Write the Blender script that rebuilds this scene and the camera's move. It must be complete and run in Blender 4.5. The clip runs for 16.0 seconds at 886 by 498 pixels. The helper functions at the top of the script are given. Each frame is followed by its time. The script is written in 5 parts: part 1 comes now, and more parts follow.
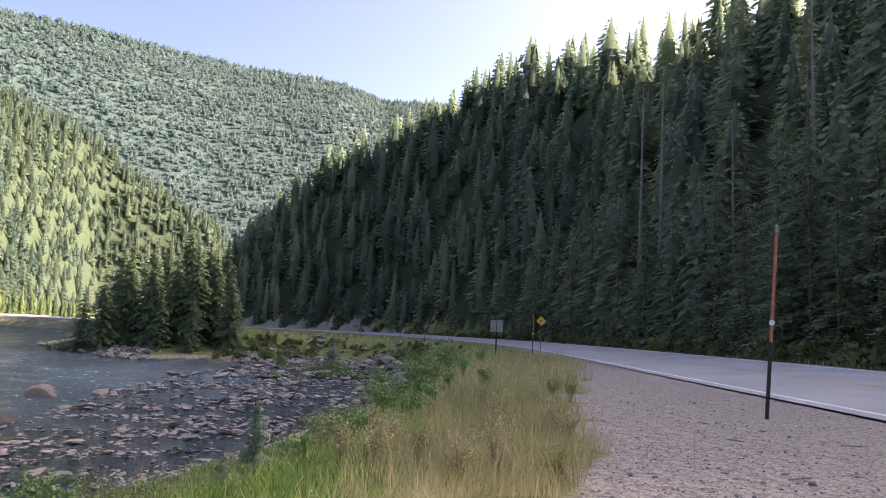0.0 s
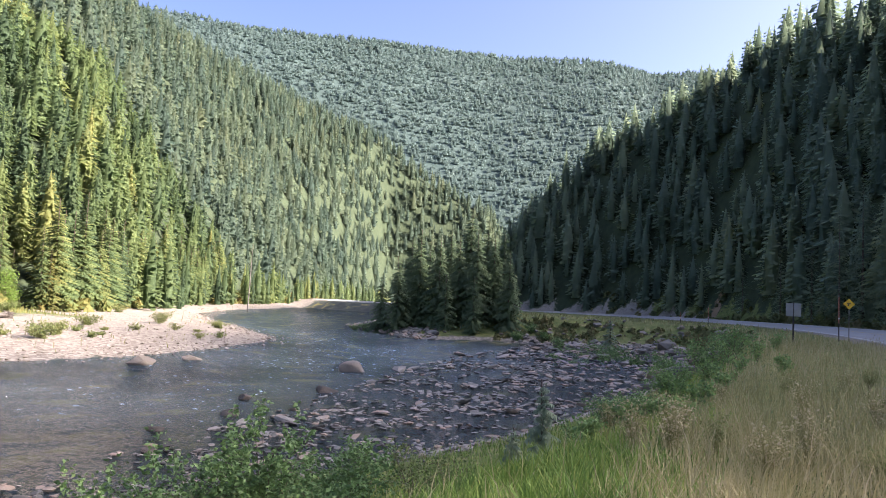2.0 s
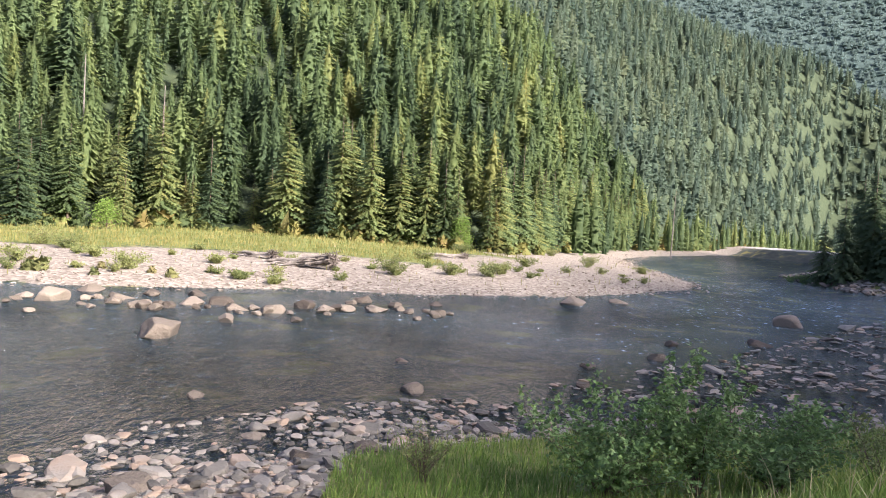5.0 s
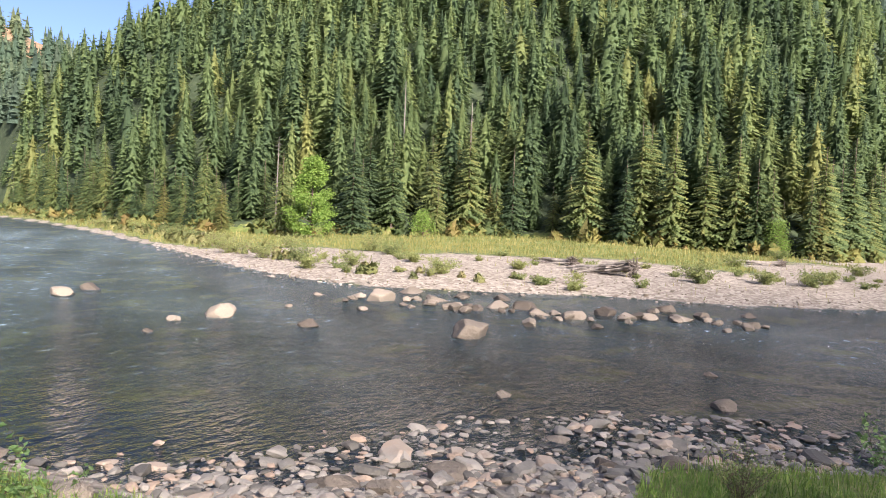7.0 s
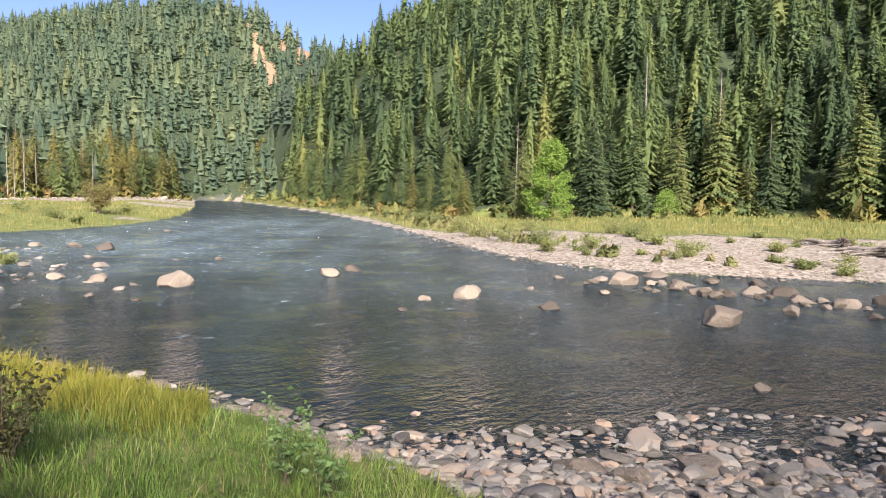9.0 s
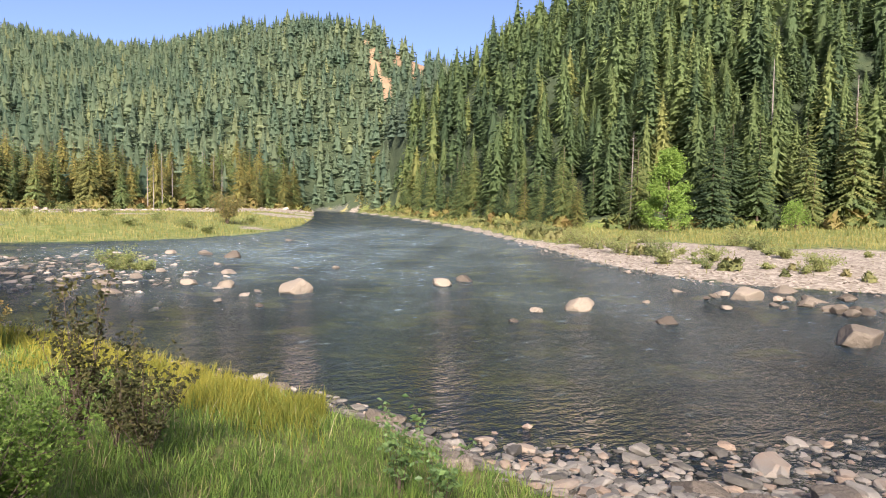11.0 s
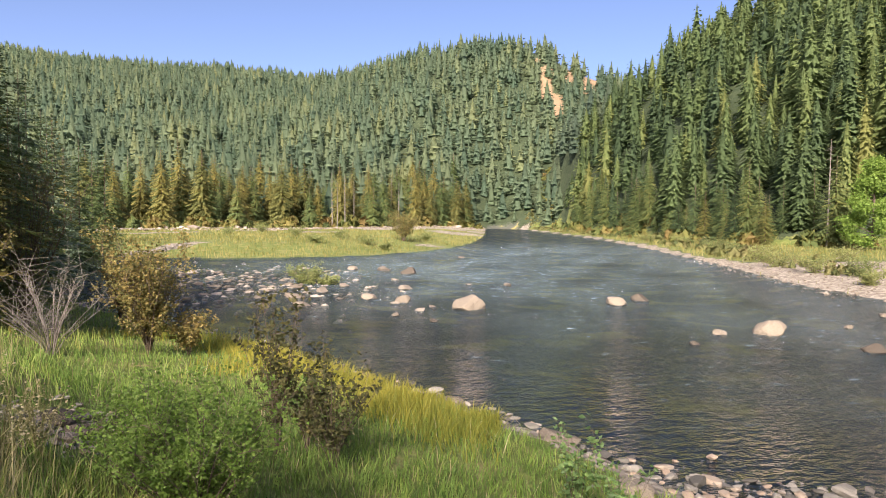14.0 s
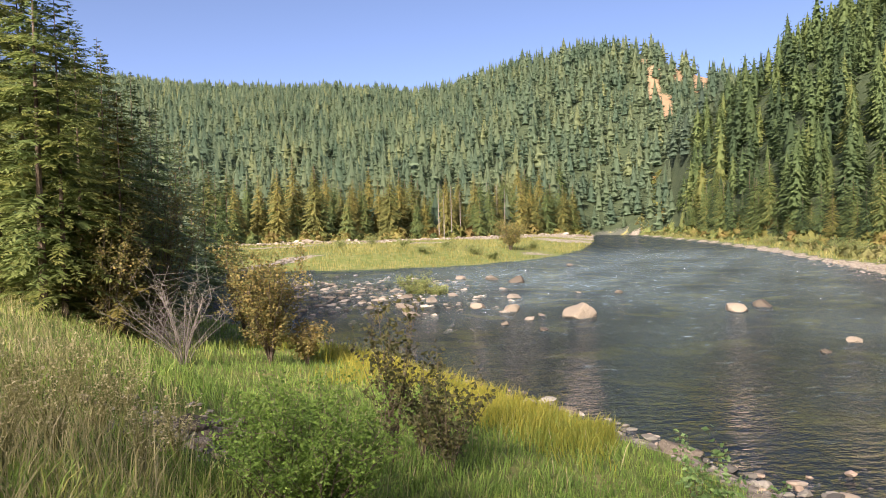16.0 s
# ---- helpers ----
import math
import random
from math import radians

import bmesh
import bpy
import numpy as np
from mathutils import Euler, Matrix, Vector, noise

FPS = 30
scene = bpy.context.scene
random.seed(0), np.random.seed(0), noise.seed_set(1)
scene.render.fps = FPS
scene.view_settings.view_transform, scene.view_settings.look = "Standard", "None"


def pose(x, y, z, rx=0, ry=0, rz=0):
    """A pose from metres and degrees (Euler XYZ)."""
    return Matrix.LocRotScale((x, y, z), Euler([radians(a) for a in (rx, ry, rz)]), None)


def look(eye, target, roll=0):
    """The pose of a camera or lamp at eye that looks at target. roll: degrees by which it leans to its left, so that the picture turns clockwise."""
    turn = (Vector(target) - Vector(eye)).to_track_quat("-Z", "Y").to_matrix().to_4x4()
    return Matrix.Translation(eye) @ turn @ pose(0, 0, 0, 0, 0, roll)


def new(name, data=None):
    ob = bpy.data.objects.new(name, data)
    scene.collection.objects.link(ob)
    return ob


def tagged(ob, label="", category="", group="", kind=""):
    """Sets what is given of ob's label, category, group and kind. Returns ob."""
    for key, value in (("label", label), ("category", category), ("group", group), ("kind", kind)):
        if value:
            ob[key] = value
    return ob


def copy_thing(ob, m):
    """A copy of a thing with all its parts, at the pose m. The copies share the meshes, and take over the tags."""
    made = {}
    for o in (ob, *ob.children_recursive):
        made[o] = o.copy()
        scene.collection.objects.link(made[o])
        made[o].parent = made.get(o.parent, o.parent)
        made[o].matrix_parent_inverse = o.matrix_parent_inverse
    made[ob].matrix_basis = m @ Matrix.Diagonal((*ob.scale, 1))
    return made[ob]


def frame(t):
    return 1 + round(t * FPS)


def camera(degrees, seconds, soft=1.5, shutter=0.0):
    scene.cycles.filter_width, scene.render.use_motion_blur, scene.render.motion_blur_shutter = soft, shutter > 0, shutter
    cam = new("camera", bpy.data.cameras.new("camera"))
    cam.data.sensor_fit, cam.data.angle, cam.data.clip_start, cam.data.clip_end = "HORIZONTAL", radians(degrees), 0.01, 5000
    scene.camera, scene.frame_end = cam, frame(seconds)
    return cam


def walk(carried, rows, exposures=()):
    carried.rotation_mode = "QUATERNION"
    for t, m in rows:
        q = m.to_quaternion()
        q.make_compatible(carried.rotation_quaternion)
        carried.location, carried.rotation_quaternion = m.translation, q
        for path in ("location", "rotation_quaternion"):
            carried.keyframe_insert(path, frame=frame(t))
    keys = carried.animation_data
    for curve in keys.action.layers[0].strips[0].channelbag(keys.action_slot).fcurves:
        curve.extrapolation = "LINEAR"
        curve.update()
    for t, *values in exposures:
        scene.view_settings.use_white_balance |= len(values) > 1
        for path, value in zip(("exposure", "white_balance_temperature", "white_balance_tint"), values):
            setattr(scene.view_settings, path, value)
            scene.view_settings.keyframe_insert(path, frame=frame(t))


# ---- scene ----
# ---------------------------------------------------------------- camera
cam = camera(63.15, 16.0, soft=1.0)
EYE_H, ARM = 4.0, 0.28
VIEW = [(0.0, 36.25, 6.64, 2.78), (0.5, 39.41, 6.31, 2.53), (1.0, 45.41, 6.09, 2.40), (1.5, 51.83, 5.71, 2.78),
        (2.0, 57.65, 4.29, 2.80), (2.5, 62.29, 2.07, 2.66), (3.0, 65.84, 0.61, 2.70), (3.5, 70.78, -0.34, 2.94),
        (4.0, 77.52, -0.98, 3.30), (4.5, 84.16, -1.48, 3.67), (5.0, 90.00, -1.79, 3.48), (5.2, 92.69, -1.94, 3.38),
        (7.3, 115.90, -2.58, 2.48), (7.5, 117.55, -2.66, 2.42), (8.0, 123.07, -3.22, 1.91), (8.5, 128.05, -4.11, 1.38),
        (9.0, 132.12, -4.45, 1.01), (9.2, 133.44, -4.47, 0.93), (11.5, 142.81, -3.48, 0.96), (12.0, 144.96, -3.29, 0.97),
        (12.5, 146.92, -3.12, 1.03), (13.0, 148.95, -2.87, 0.84), (13.5, 151.81, -2.73, 0.58), (14.0, 154.46, -2.52, 0.42),
        (14.5, 156.78, -2.43, 0.09), (15.0, 159.20, -2.20, -0.43), (15.5, 161.18, -2.02, -0.93), (16.0, 162.93, -1.74, -1.24)]


def aim(yaw, pitch, roll):
    a, p = radians(yaw), radians(pitch)
    eye = Vector((ARM * math.cos(a), ARM * math.sin(a), EYE_H))
    return look(eye, eye + Vector((math.cos(a) * math.cos(p), math.sin(a) * math.cos(p), math.sin(p))), roll)


walk(cam, [(t, aim(*v)) for t, *v in VIEW], exposures=[(0.0, 2.75, 6500, 20), (2.5, 2.45, 5850, 18), (5.0, 2.1, 5800, 17), (9.0, 1.78, 5900, 15), (12.5, 1.7, 6150, 15), (16.0, 1.7, 6350, 15)])

# ---------------------------------------------------------------- light
SUN_AZ, SUN_EL = -38.0, 30.3
world = bpy.data.worlds.new("sky")
scene.world = world
world.use_nodes = True
wn = world.node_tree
sky = wn.nodes.new("ShaderNodeTexSky")
sky.sky_type, sky.sun_disc = "NISHITA", False
sky.sun_elevation, sky.sun_rotation = radians(SUN_EL), radians(90 - SUN_AZ)
sky.altitude, sky.air_density, sky.dust_density, sky.ozone_density = 1500, 0.29, 8.0, 0.4
wn.nodes["Background"].inputs["Strength"].default_value = 0.13
wn.links.new(sky.outputs[0], wn.nodes["Background"].inputs["Color"])
sun = new("sun", bpy.data.lights.new("sun", "SUN"))
sun.data.energy, sun.data.angle, sun.data.color = 4.1, radians(6.0), (1.0, 0.86, 0.68)
sa, se = radians(SUN_AZ), radians(SUN_EL)
sun.matrix_basis = look((300 * math.cos(sa) * math.cos(se), 300 * math.sin(sa) * math.cos(se), 300 * math.sin(se)), (0, 0, 0))


# ---------------------------------------------------------------- materials
def material(name, colours, scale=4.0, rough=0.85, bump=0.3, fine=40.0, tint="", metal=0.0, spec=0.3, coords="Object", trans=0.0):
    """Colours along a ramp, driven by noise at two scales; tint: a mesh attribute or "random" that joins in."""
    m = bpy.data.materials.new(name)
    m.use_nodes = True
    n, l = m.node_tree.nodes, m.node_tree.links
    b = n["Principled BSDF"]
    b.inputs["Roughness"].default_value = rough
    b.inputs["Metallic"].default_value = metal
    b.inputs["Specular IOR Level"].default_value = spec
    tc = n.new("ShaderNodeTexCoord")
    if coords == "World":
        tc = n.new("ShaderNodeNewGeometry")
    big, small = n.new("ShaderNodeTexNoise"), n.new("ShaderNodeTexNoise")
    big.inputs["Scale"].default_value, small.inputs["Scale"].default_value = scale, fine
    big.inputs["Detail"].default_value, small.inputs["Detail"].default_value = 4, 3
    for k in (big, small):
        l.new(tc.outputs["Position" if coords == "World" else "Object"], k.inputs["Vector"])
    mix = n.new("ShaderNodeMath")
    mix.operation = "MULTIPLY_ADD"
    mix.inputs[1].default_value = 0.35
    l.new(small.outputs["Fac"], mix.inputs[0])
    sub = n.new("ShaderNodeMath")
    sub.operation = "MULTIPLY_ADD"
    sub.inputs[1].default_value, sub.inputs[2].default_value = 1.3, -0.325
    l.new(big.outputs["Fac"], sub.inputs[0])
    l.new(sub.outputs[0], mix.inputs[2])
    last = mix
    if tint:
        if tint == "random":
            src = n.new("ShaderNodeObjectInfo").outputs["Random"]
        elif tint == "island":
            src = n.new("ShaderNodeNewGeometry").outputs["Random Per Island"]
        else:
            a = n.new("ShaderNodeAttribute")
            a.attribute_name = tint
            src = a.outputs["Fac"]
        j = n.new("ShaderNodeMath")
        j.operation = "MULTIPLY_ADD"
        j.inputs[1].default_value = 0.35
        l.new(mix.outputs[0], j.inputs[0])
        k = n.new("ShaderNodeMath")
        k.operation = "MULTIPLY_ADD"
        k.inputs[1].default_value, k.inputs[2].default_value = 0.9, -0.13
        l.new(src, k.inputs[0])
        l.new(k.outputs[0], j.inputs[2])
        last = j
    ramp = n.new("ShaderNodeValToRGB")
    e = ramp.color_ramp.elements
    for i, c in enumerate(colours):
        p = 0.12 + 0.76 * i / max(1, len(colours) - 1)
        q = e[i] if i < 2 else e.new(p)
        q.position, q.color = p, (*c, 1)
    l.new(last.outputs[0], ramp.inputs["Fac"])
    l.new(ramp.outputs["Color"], b.inputs["Base Color"])
    if bump:
        bp = n.new("ShaderNodeBump")
        bp.inputs["Strength"].default_value, bp.inputs["Distance"].default_value = bump, 1.0 / fine
        l.new(small.outputs["Fac"], bp.inputs["Height"])
        l.new(bp.outputs["Normal"], b.inputs["Normal"])
    if trans:
        t = n.new("ShaderNodeBsdfTranslucent")
        l.new(ramp.outputs["Color"], t.inputs["Color"])
        s = n.new("ShaderNodeMixShader")
        s.inputs["Fac"].default_value = trans
        l.new(b.outputs[0], s.inputs[1])
        l.new(t.outputs[0], s.inputs[2])
        l.new(s.outputs[0], n["Material Output"].inputs["Surface"])
    return m


def water_material():
    """Clear water: mirror ripples over the bed, small pale flecks of air, a painted blue-grey sky sheen; calmer where
    the mesh says so.
    """
    m = bpy.data.materials.new("river_water")
    m.use_nodes = True
    n, l = m.node_tree.nodes, m.node_tree.links
    n.remove(n["Principled BSDF"])
    geo = n.new("ShaderNodeNewGeometry")
    heights = None
    for scale, size in ((0.5, 1.2), (1.6, 1.3), (4.5, 1.0), (12.0, 0.3)):
        mp = n.new("ShaderNodeMapping")
        mp.inputs["Rotation"].default_value = (0, 0, radians(-35))
        mp.inputs["Scale"].default_value = (1.5, 0.8, 1.0)
        l.new(geo.outputs["Position"], mp.inputs["Vector"])
        t = n.new("ShaderNodeTexNoise")
        t.inputs["Scale"].default_value, t.inputs["Detail"].default_value, t.inputs["Distortion"].default_value = scale, 2, 0.6
        l.new(mp.outputs[0], t.inputs["Vector"])
        a = n.new("ShaderNodeMath")
        a.operation = "MULTIPLY_ADD"
        a.inputs[1].default_value, a.inputs[2].default_value = size, 0
        l.new(t.outputs["Fac"], a.inputs[0])
        if heights:
            l.new(heights.outputs[0], a.inputs[2])
        heights = a
    bp = n.new("ShaderNodeBump")
    bp.inputs["Distance"].default_value = 0.46
    flow = n.new("ShaderNodeAttribute")
    flow.attribute_name = "flow"
    l.new(flow.outputs["Fac"], bp.inputs["Strength"])
    l.new(heights.outputs[0], bp.inputs["Height"])
    gloss, clear, mix, fr = (n.new("ShaderNodeBsdfGlossy"), n.new("ShaderNodeBsdfTransparent"), n.new("ShaderNodeMixShader"),
                             n.new("ShaderNodeFresnel"))
    gloss.inputs["Roughness"].default_value = 0.03
    clear.inputs["Color"].default_value = (0.54, 0.64, 0.64, 1)
    fr.inputs["IOR"].default_value = 1.7
    for k in (gloss, fr):
        l.new(bp.outputs["Normal"], k.inputs["Normal"])
    # aerated riffles: pale streaks along the current, over a painted floor of sky brightness
    streak = n.new("ShaderNodeTexNoise")
    streak.inputs["Scale"].default_value, streak.inputs["Detail"].default_value, streak.inputs["Distortion"].default_value = 1.9, 9, 0.3
    stretch = n.new("ShaderNodeMapping")
    stretch.inputs["Rotation"].default_value, stretch.inputs["Scale"].default_value = (0, 0, radians(-35)), (1.7, 0.75, 1.0)
    l.new(geo.outputs["Position"], stretch.inputs["Vector"])
    l.new(stretch.outputs[0], streak.inputs["Vector"])
    froth = n.new("ShaderNodeValToRGB")
    e = froth.color_ramp.elements
    e[0].position, e[0].color, e[1].position, e[1].color = 0.45, (0.13, 0.13, 0.13, 1), 0.62, (0.16, 0.16, 0.16, 1)
    for at, v in ((0.66, 0.45), (0.72, 1.0)):
        q = e.new(at)
        q.color = (v, v, v, 1)
    l.new(streak.outputs["Fac"], froth.inputs["Fac"])
    # one diffuse for froth and for the bluish sky reflection painted in
    froth_and_sky, body = n.new("ShaderNodeBsdfDiffuse"), n.new("ShaderNodeMixShader")
    froth_and_sky.inputs["Color"].default_value = (0.45, 0.6, 0.68, 1)
    air = n.new("ShaderNodeMath")
    air.operation = "MULTIPLY"
    l.new(froth.outputs["Color"], air.inputs[0])
    riffle = n.new("ShaderNodeAttribute")
    riffle.attribute_name = "riffle"
    l.new(riffle.outputs["Fac"], air.inputs[1])
    l.new(air.outputs[0], body.inputs["Fac"])
    l.new(clear.outputs[0], body.inputs[1])
    l.new(froth_and_sky.outputs[0], body.inputs[2])
    l.new(fr.outputs[0], mix.inputs["Fac"])
    l.new(body.outputs[0], mix.inputs[1])
    l.new(gloss.outputs[0], mix.inputs[2])
    l.new(mix.outputs[0], n["Material Output"].inputs["Surface"])
    return m


# lightened and greyed so haze over the shaded slope sits in the colour
M_TREE = material("spruce_needles", [(0.15, 0.208, 0.14), (0.215, 0.28, 0.18), (0.275, 0.335, 0.205), (0.33, 0.365, 0.19)], 0.8, 0.75, 0.4, 6.0, "tint", trans=0.5)
M_POINTFIR = material("dark_spruce_needles", [(0.085, 0.13, 0.068), (0.128, 0.18, 0.088), (0.175, 0.23, 0.11)], 0.8, 0.75, 0.4, 6.0, "tint", trans=0.5)
M_SUNWOOD = material("hillside_needles", [(0.055, 0.088, 0.042), (0.086, 0.128, 0.052), (0.12, 0.164, 0.06), (0.158, 0.195, 0.066), (0.21, 0.22, 0.07)], 0.05, 0.75, 0.3, 3.0, "tint", trans=0.5)
# greyer copy of the hillside needles, with haze mixed into its colour
M_HAZED_HIGHWOOD = material("hazed_high_needles", [(0.062, 0.096, 0.07), (0.083, 0.12, 0.08), (0.105, 0.14, 0.086), (0.128, 0.155, 0.086)], 0.03, 0.8, 0.3, 2.0, "tint", trans=0.5)
# distant needles: bluish grey tone is haze painted into the colour
M_HAZED_FARWOOD = material("hazed_distant_needles", [(0.085, 0.13, 0.118), (0.1, 0.147, 0.132), (0.116, 0.162, 0.142)], 0.02, 0.85, 0.2, 1.0, "tint", trans=0.5)
# upstream needles, greyed and lightened to imitate haze over the hills
M_HAZED_UPWOOD = material("hazed_upstream_needles", [(0.082, 0.128, 0.082), (0.118, 0.165, 0.098), (0.155, 0.197, 0.108), (0.2, 0.227, 0.104)], 0.03, 0.8, 0.3, 2.0, "tint", trans=0.5)
M_BARK = material("bark", [(0.05, 0.035, 0.025), (0.12, 0.09, 0.07), (0.2, 0.16, 0.13)], 3, 0.9, 0.6, 30)
M_WATER = water_material()
M_ASPHALT = material("asphalt", [(0.29, 0.285, 0.275), (0.35, 0.345, 0.335), (0.41, 0.405, 0.395)], 0.4, 0.75, 0.4, 60, coords="World")
M_LINE = material("road_paint", [(0.6, 0.6, 0.58), (0.8, 0.8, 0.78)], 6, 0.6, 0.1, 40)
M_YELLOW = material("yellow_road_paint", [(0.5, 0.3, 0.03), (0.65, 0.4, 0.04)], 6, 0.6, 0.1, 40)


# ---------------------------------------------------------------- plan of the valley
NEAR = [(330, 480), (230, 370), (140, 250), (80, 150), (48, 100), (43, 86), (41, 68), (50, 61), (56, 54), (52, 44), (40, 32.5), (32, 28),
        (22, 22), (12.8, 17.6), (8.2, 16), (3, 14.8), (-1.9, 12.6), (-4.5, 10.4), (-6.8, 8.2), (-8.7, 7.8), (-10.8, 7.7), (-14, 7), (-16.7, 6.2), (-20.3, 5.1),
        (-27, 3), (-33, 0.5), (-40, -1.0), (-55, -2.0), (-67, -2.4), (-73, 0), (-71, 7), (-69, 16), (-71, 26), (-90, 46), (-140, 77), (-230, 127), (-330, 178)]
FAR = [(-335, 192), (-229, 139), (-111, 85), (-52, 52), (-32, 39.5), (-21.6, 35), (-14, 37), (-7, 40.5), (-2, 41), (8, 46), (16, 54), (23, 64), (25, 76), (27, 91),
       (30, 114), (46, 161), (110, 262), (195, 368), (300, 495)]
ROAD = [(-140, -101), (-50, -44.5), (-20, -23.3), (0, -9.3), (15.2, 1.3), (24.3, 7.7), (45.7, 22.6), (68, 38.6), (89, 57), (107, 77), (122, 100), (132, 125),
        (134, 152), (128, 185), (110, 230), (120, 290)]
WOODS = [(-340, 215), (-250, 165), (-105, 92), (-62, 74), (-45, 82), (-30, 92), (-10, 88), (5, 90), (14, 112), (24, 140), (36, 172), (96, 272), (178, 386), (280, 512)]


def polyline(points, step):
    """A smoothed line through the points (Catmull-Rom), about step metres apart."""
    p = np.array([points[0], *points, points[-1]], float)
    out = []
    for i in range(1, len(p) - 2):
        n = max(2, int(np.linalg.norm(p[i + 1] - p[i]) / step))
        t = np.linspace(0, 1, n, endpoint=False)[:, None]
        a, b, c, d = p[i - 1], p[i], p[i + 1], p[i + 2]
        out.append(0.5 * (2 * b + (c - a) * t + (2 * a - 5 * b + 4 * c - d) * t ** 2 + (3 * b - a - 3 * c + d) * t ** 3))
    return np.vstack([*out, p[-1:]])


def line_distance(x, y, line):
    """Distance to a line, and on which side (positive: to the right of its run)."""
    best, side = np.full(x.shape, 1e9), np.zeros(x.shape)
    for a, b in zip(line[:-1], line[1:]):
        d = b - a
        t = np.clip(((x - a[0]) * d[0] + (y - a[1]) * d[1]) / (d @ d), 0, 1)
        px, py = x - a[0] - t * d[0], y - a[1] - t * d[1]
        q = np.hypot(px, py)
        s = np.where(px * d[1] - py * d[0] > 0, 1.0, -1.0)
        side = np.where(q < best, s, side)
        best = np.minimum(best, q)
    return best, side


def inside(x, y, poly):
    c = np.zeros(x.shape, bool)
    for (x0, y0), (x1, y1) in zip(poly, np.roll(poly, -1, 0)):
        if y0 != y1:
            c ^= ((y0 > y) != (y1 > y)) & (x < (x1 - x0) * (y - y0) / (y1 - y0) + x0)
    return c


near_line, far_line, road_line, wood_line = polyline(NEAR, 4), polyline(FAR, 5), polyline(ROAD, 5), polyline(WOODS, 8)
river = np.vstack([near_line, far_line])
cobble_field = np.array([(-6.6, 10.9), (-5.6, 13.4), (-2.7, 15.8), (1.1, 17.2), (3.4, 19.5), (9.7, 25), (20, 36), (30, 46), (42, 54), (50, 60), (56, 54), (52, 44), (40, 32), (32, 27.5),
                         (22, 21.6), (12.8, 17.2), (8.2, 15.6), (3, 14.2), (-1.2, 12.4), (-1.4, 11.2), (-1.3, 9.0), (-1.0, 7.4), (-2.4, 6.2), (-4.4, 6.0), (-7.4, 7.2), (-8.6, 8.4)])


def waves(x, y, size, seed=0.0):
    """Cheap smooth unevenness, about -1 to 1."""
    a, b = x / size + seed, y / size - seed * 1.7
    return (np.sin(a * 2.1 + 1.3 * np.sin(b * 1.7 + seed)) + np.sin(b * 2.6 + 1.1 * np.sin(a * 1.9 - seed)) + np.sin((a + b) * 3.7 + seed * 3)) / 3


def crossing(line, azimuths, beyond):
    """Along each azimuth from the origin: where the ray has crossed the line, plus a bit beyond."""
    out = []
    for az in azimuths:
        d = np.array([math.cos(radians(az)), math.sin(radians(az))])
        best = None
        for a, b in zip(line[:-1], line[1:]):
            e = b - a
            det = d[0] * -e[1] + d[1] * e[0]
            if abs(det) > 1e-9:
                r = (a[0] * -e[1] + a[1] * e[0]) / det
                s = (d[0] * a[1] - d[1] * a[0]) / det
                if r > 0 and -0.001 <= s <= 1.001:
                    best = r if best is None else min(best, r)
        out.append((best or np.nan) + beyond)
    out = np.array(out)
    ok = ~np.isnan(out)
    return np.interp(azimuths, np.array(azimuths)[ok], out[ok])


# hills by azimuth: how far the foot and the crest lie from the pull-out, and how high the crest's treetops stand over it (degrees)
AZ_A = np.arange(-150, 61, 2.0)
FOOT_A = crossing(road_line + np.array([8.6, -12.2]), AZ_A, 0.0)
FOOT_A = np.where(AZ_A > 50, 222.0, FOOT_A)
# negative azimuths lie out of view; crest heights there set to block the sun
CREST_A = [(-150, 110, 20), (-110, 105, 26), (-70, 100, 29), (-38, 100, 31), (-15, 95, 36), (0, 100, 33), (10, 115, 30), (20, 150, 25.5), (27, 185, 24), (33.5, 205, 22.8),
           (40.7, 225, 18.2), (46.7, 240, 14), (51.3, 248, 9.8), (53.2, 252, 6.8), (57, 256, 0.5)]
CREST_B = [(50, 640, 6), (54, 640, 8), (58, 640, 10), (63.5, 640, 13.6), (69.5, 610, 15.6), (75, 560, 17.6), (80, 500, 19.6), (90, 430, 23), (100, 380, 25), (110, 330, 25), (120, 280, 22),
           (128, 240, 17.9), (133.5, 222, 14.8), (138.5, 225, 12.5), (141.5, 240, 10.6), (145, 275, 7.6), (150, 350, 3)]
CREST_C = [(10, 1250, 10), (30, 1300, 17.8), (38.9, 1300, 18.4), (41.6, 1300, 18.3), (45.3, 1280, 19.4), (54, 1260, 19.8), (63, 1220, 20.5), (72.7, 1160, 20.4), (80.5, 1120, 20.6),
           (95, 1100, 18), (110, 1100, 8)]
CREST_D = [(120, 420, 4), (136, 420, 9.5), (142.3, 430, 11.2), (146.3, 440, 13.2), (149.6, 450, 14.1), (153.5, 470, 13.5), (157.5, 520, 12.6), (163.7, 640, 10.7), (170.8, 760, 11.0),
           (179.3, 780, 10.8), (188, 780, 11.2), (200, 760, 11), (214, 700, 9)]


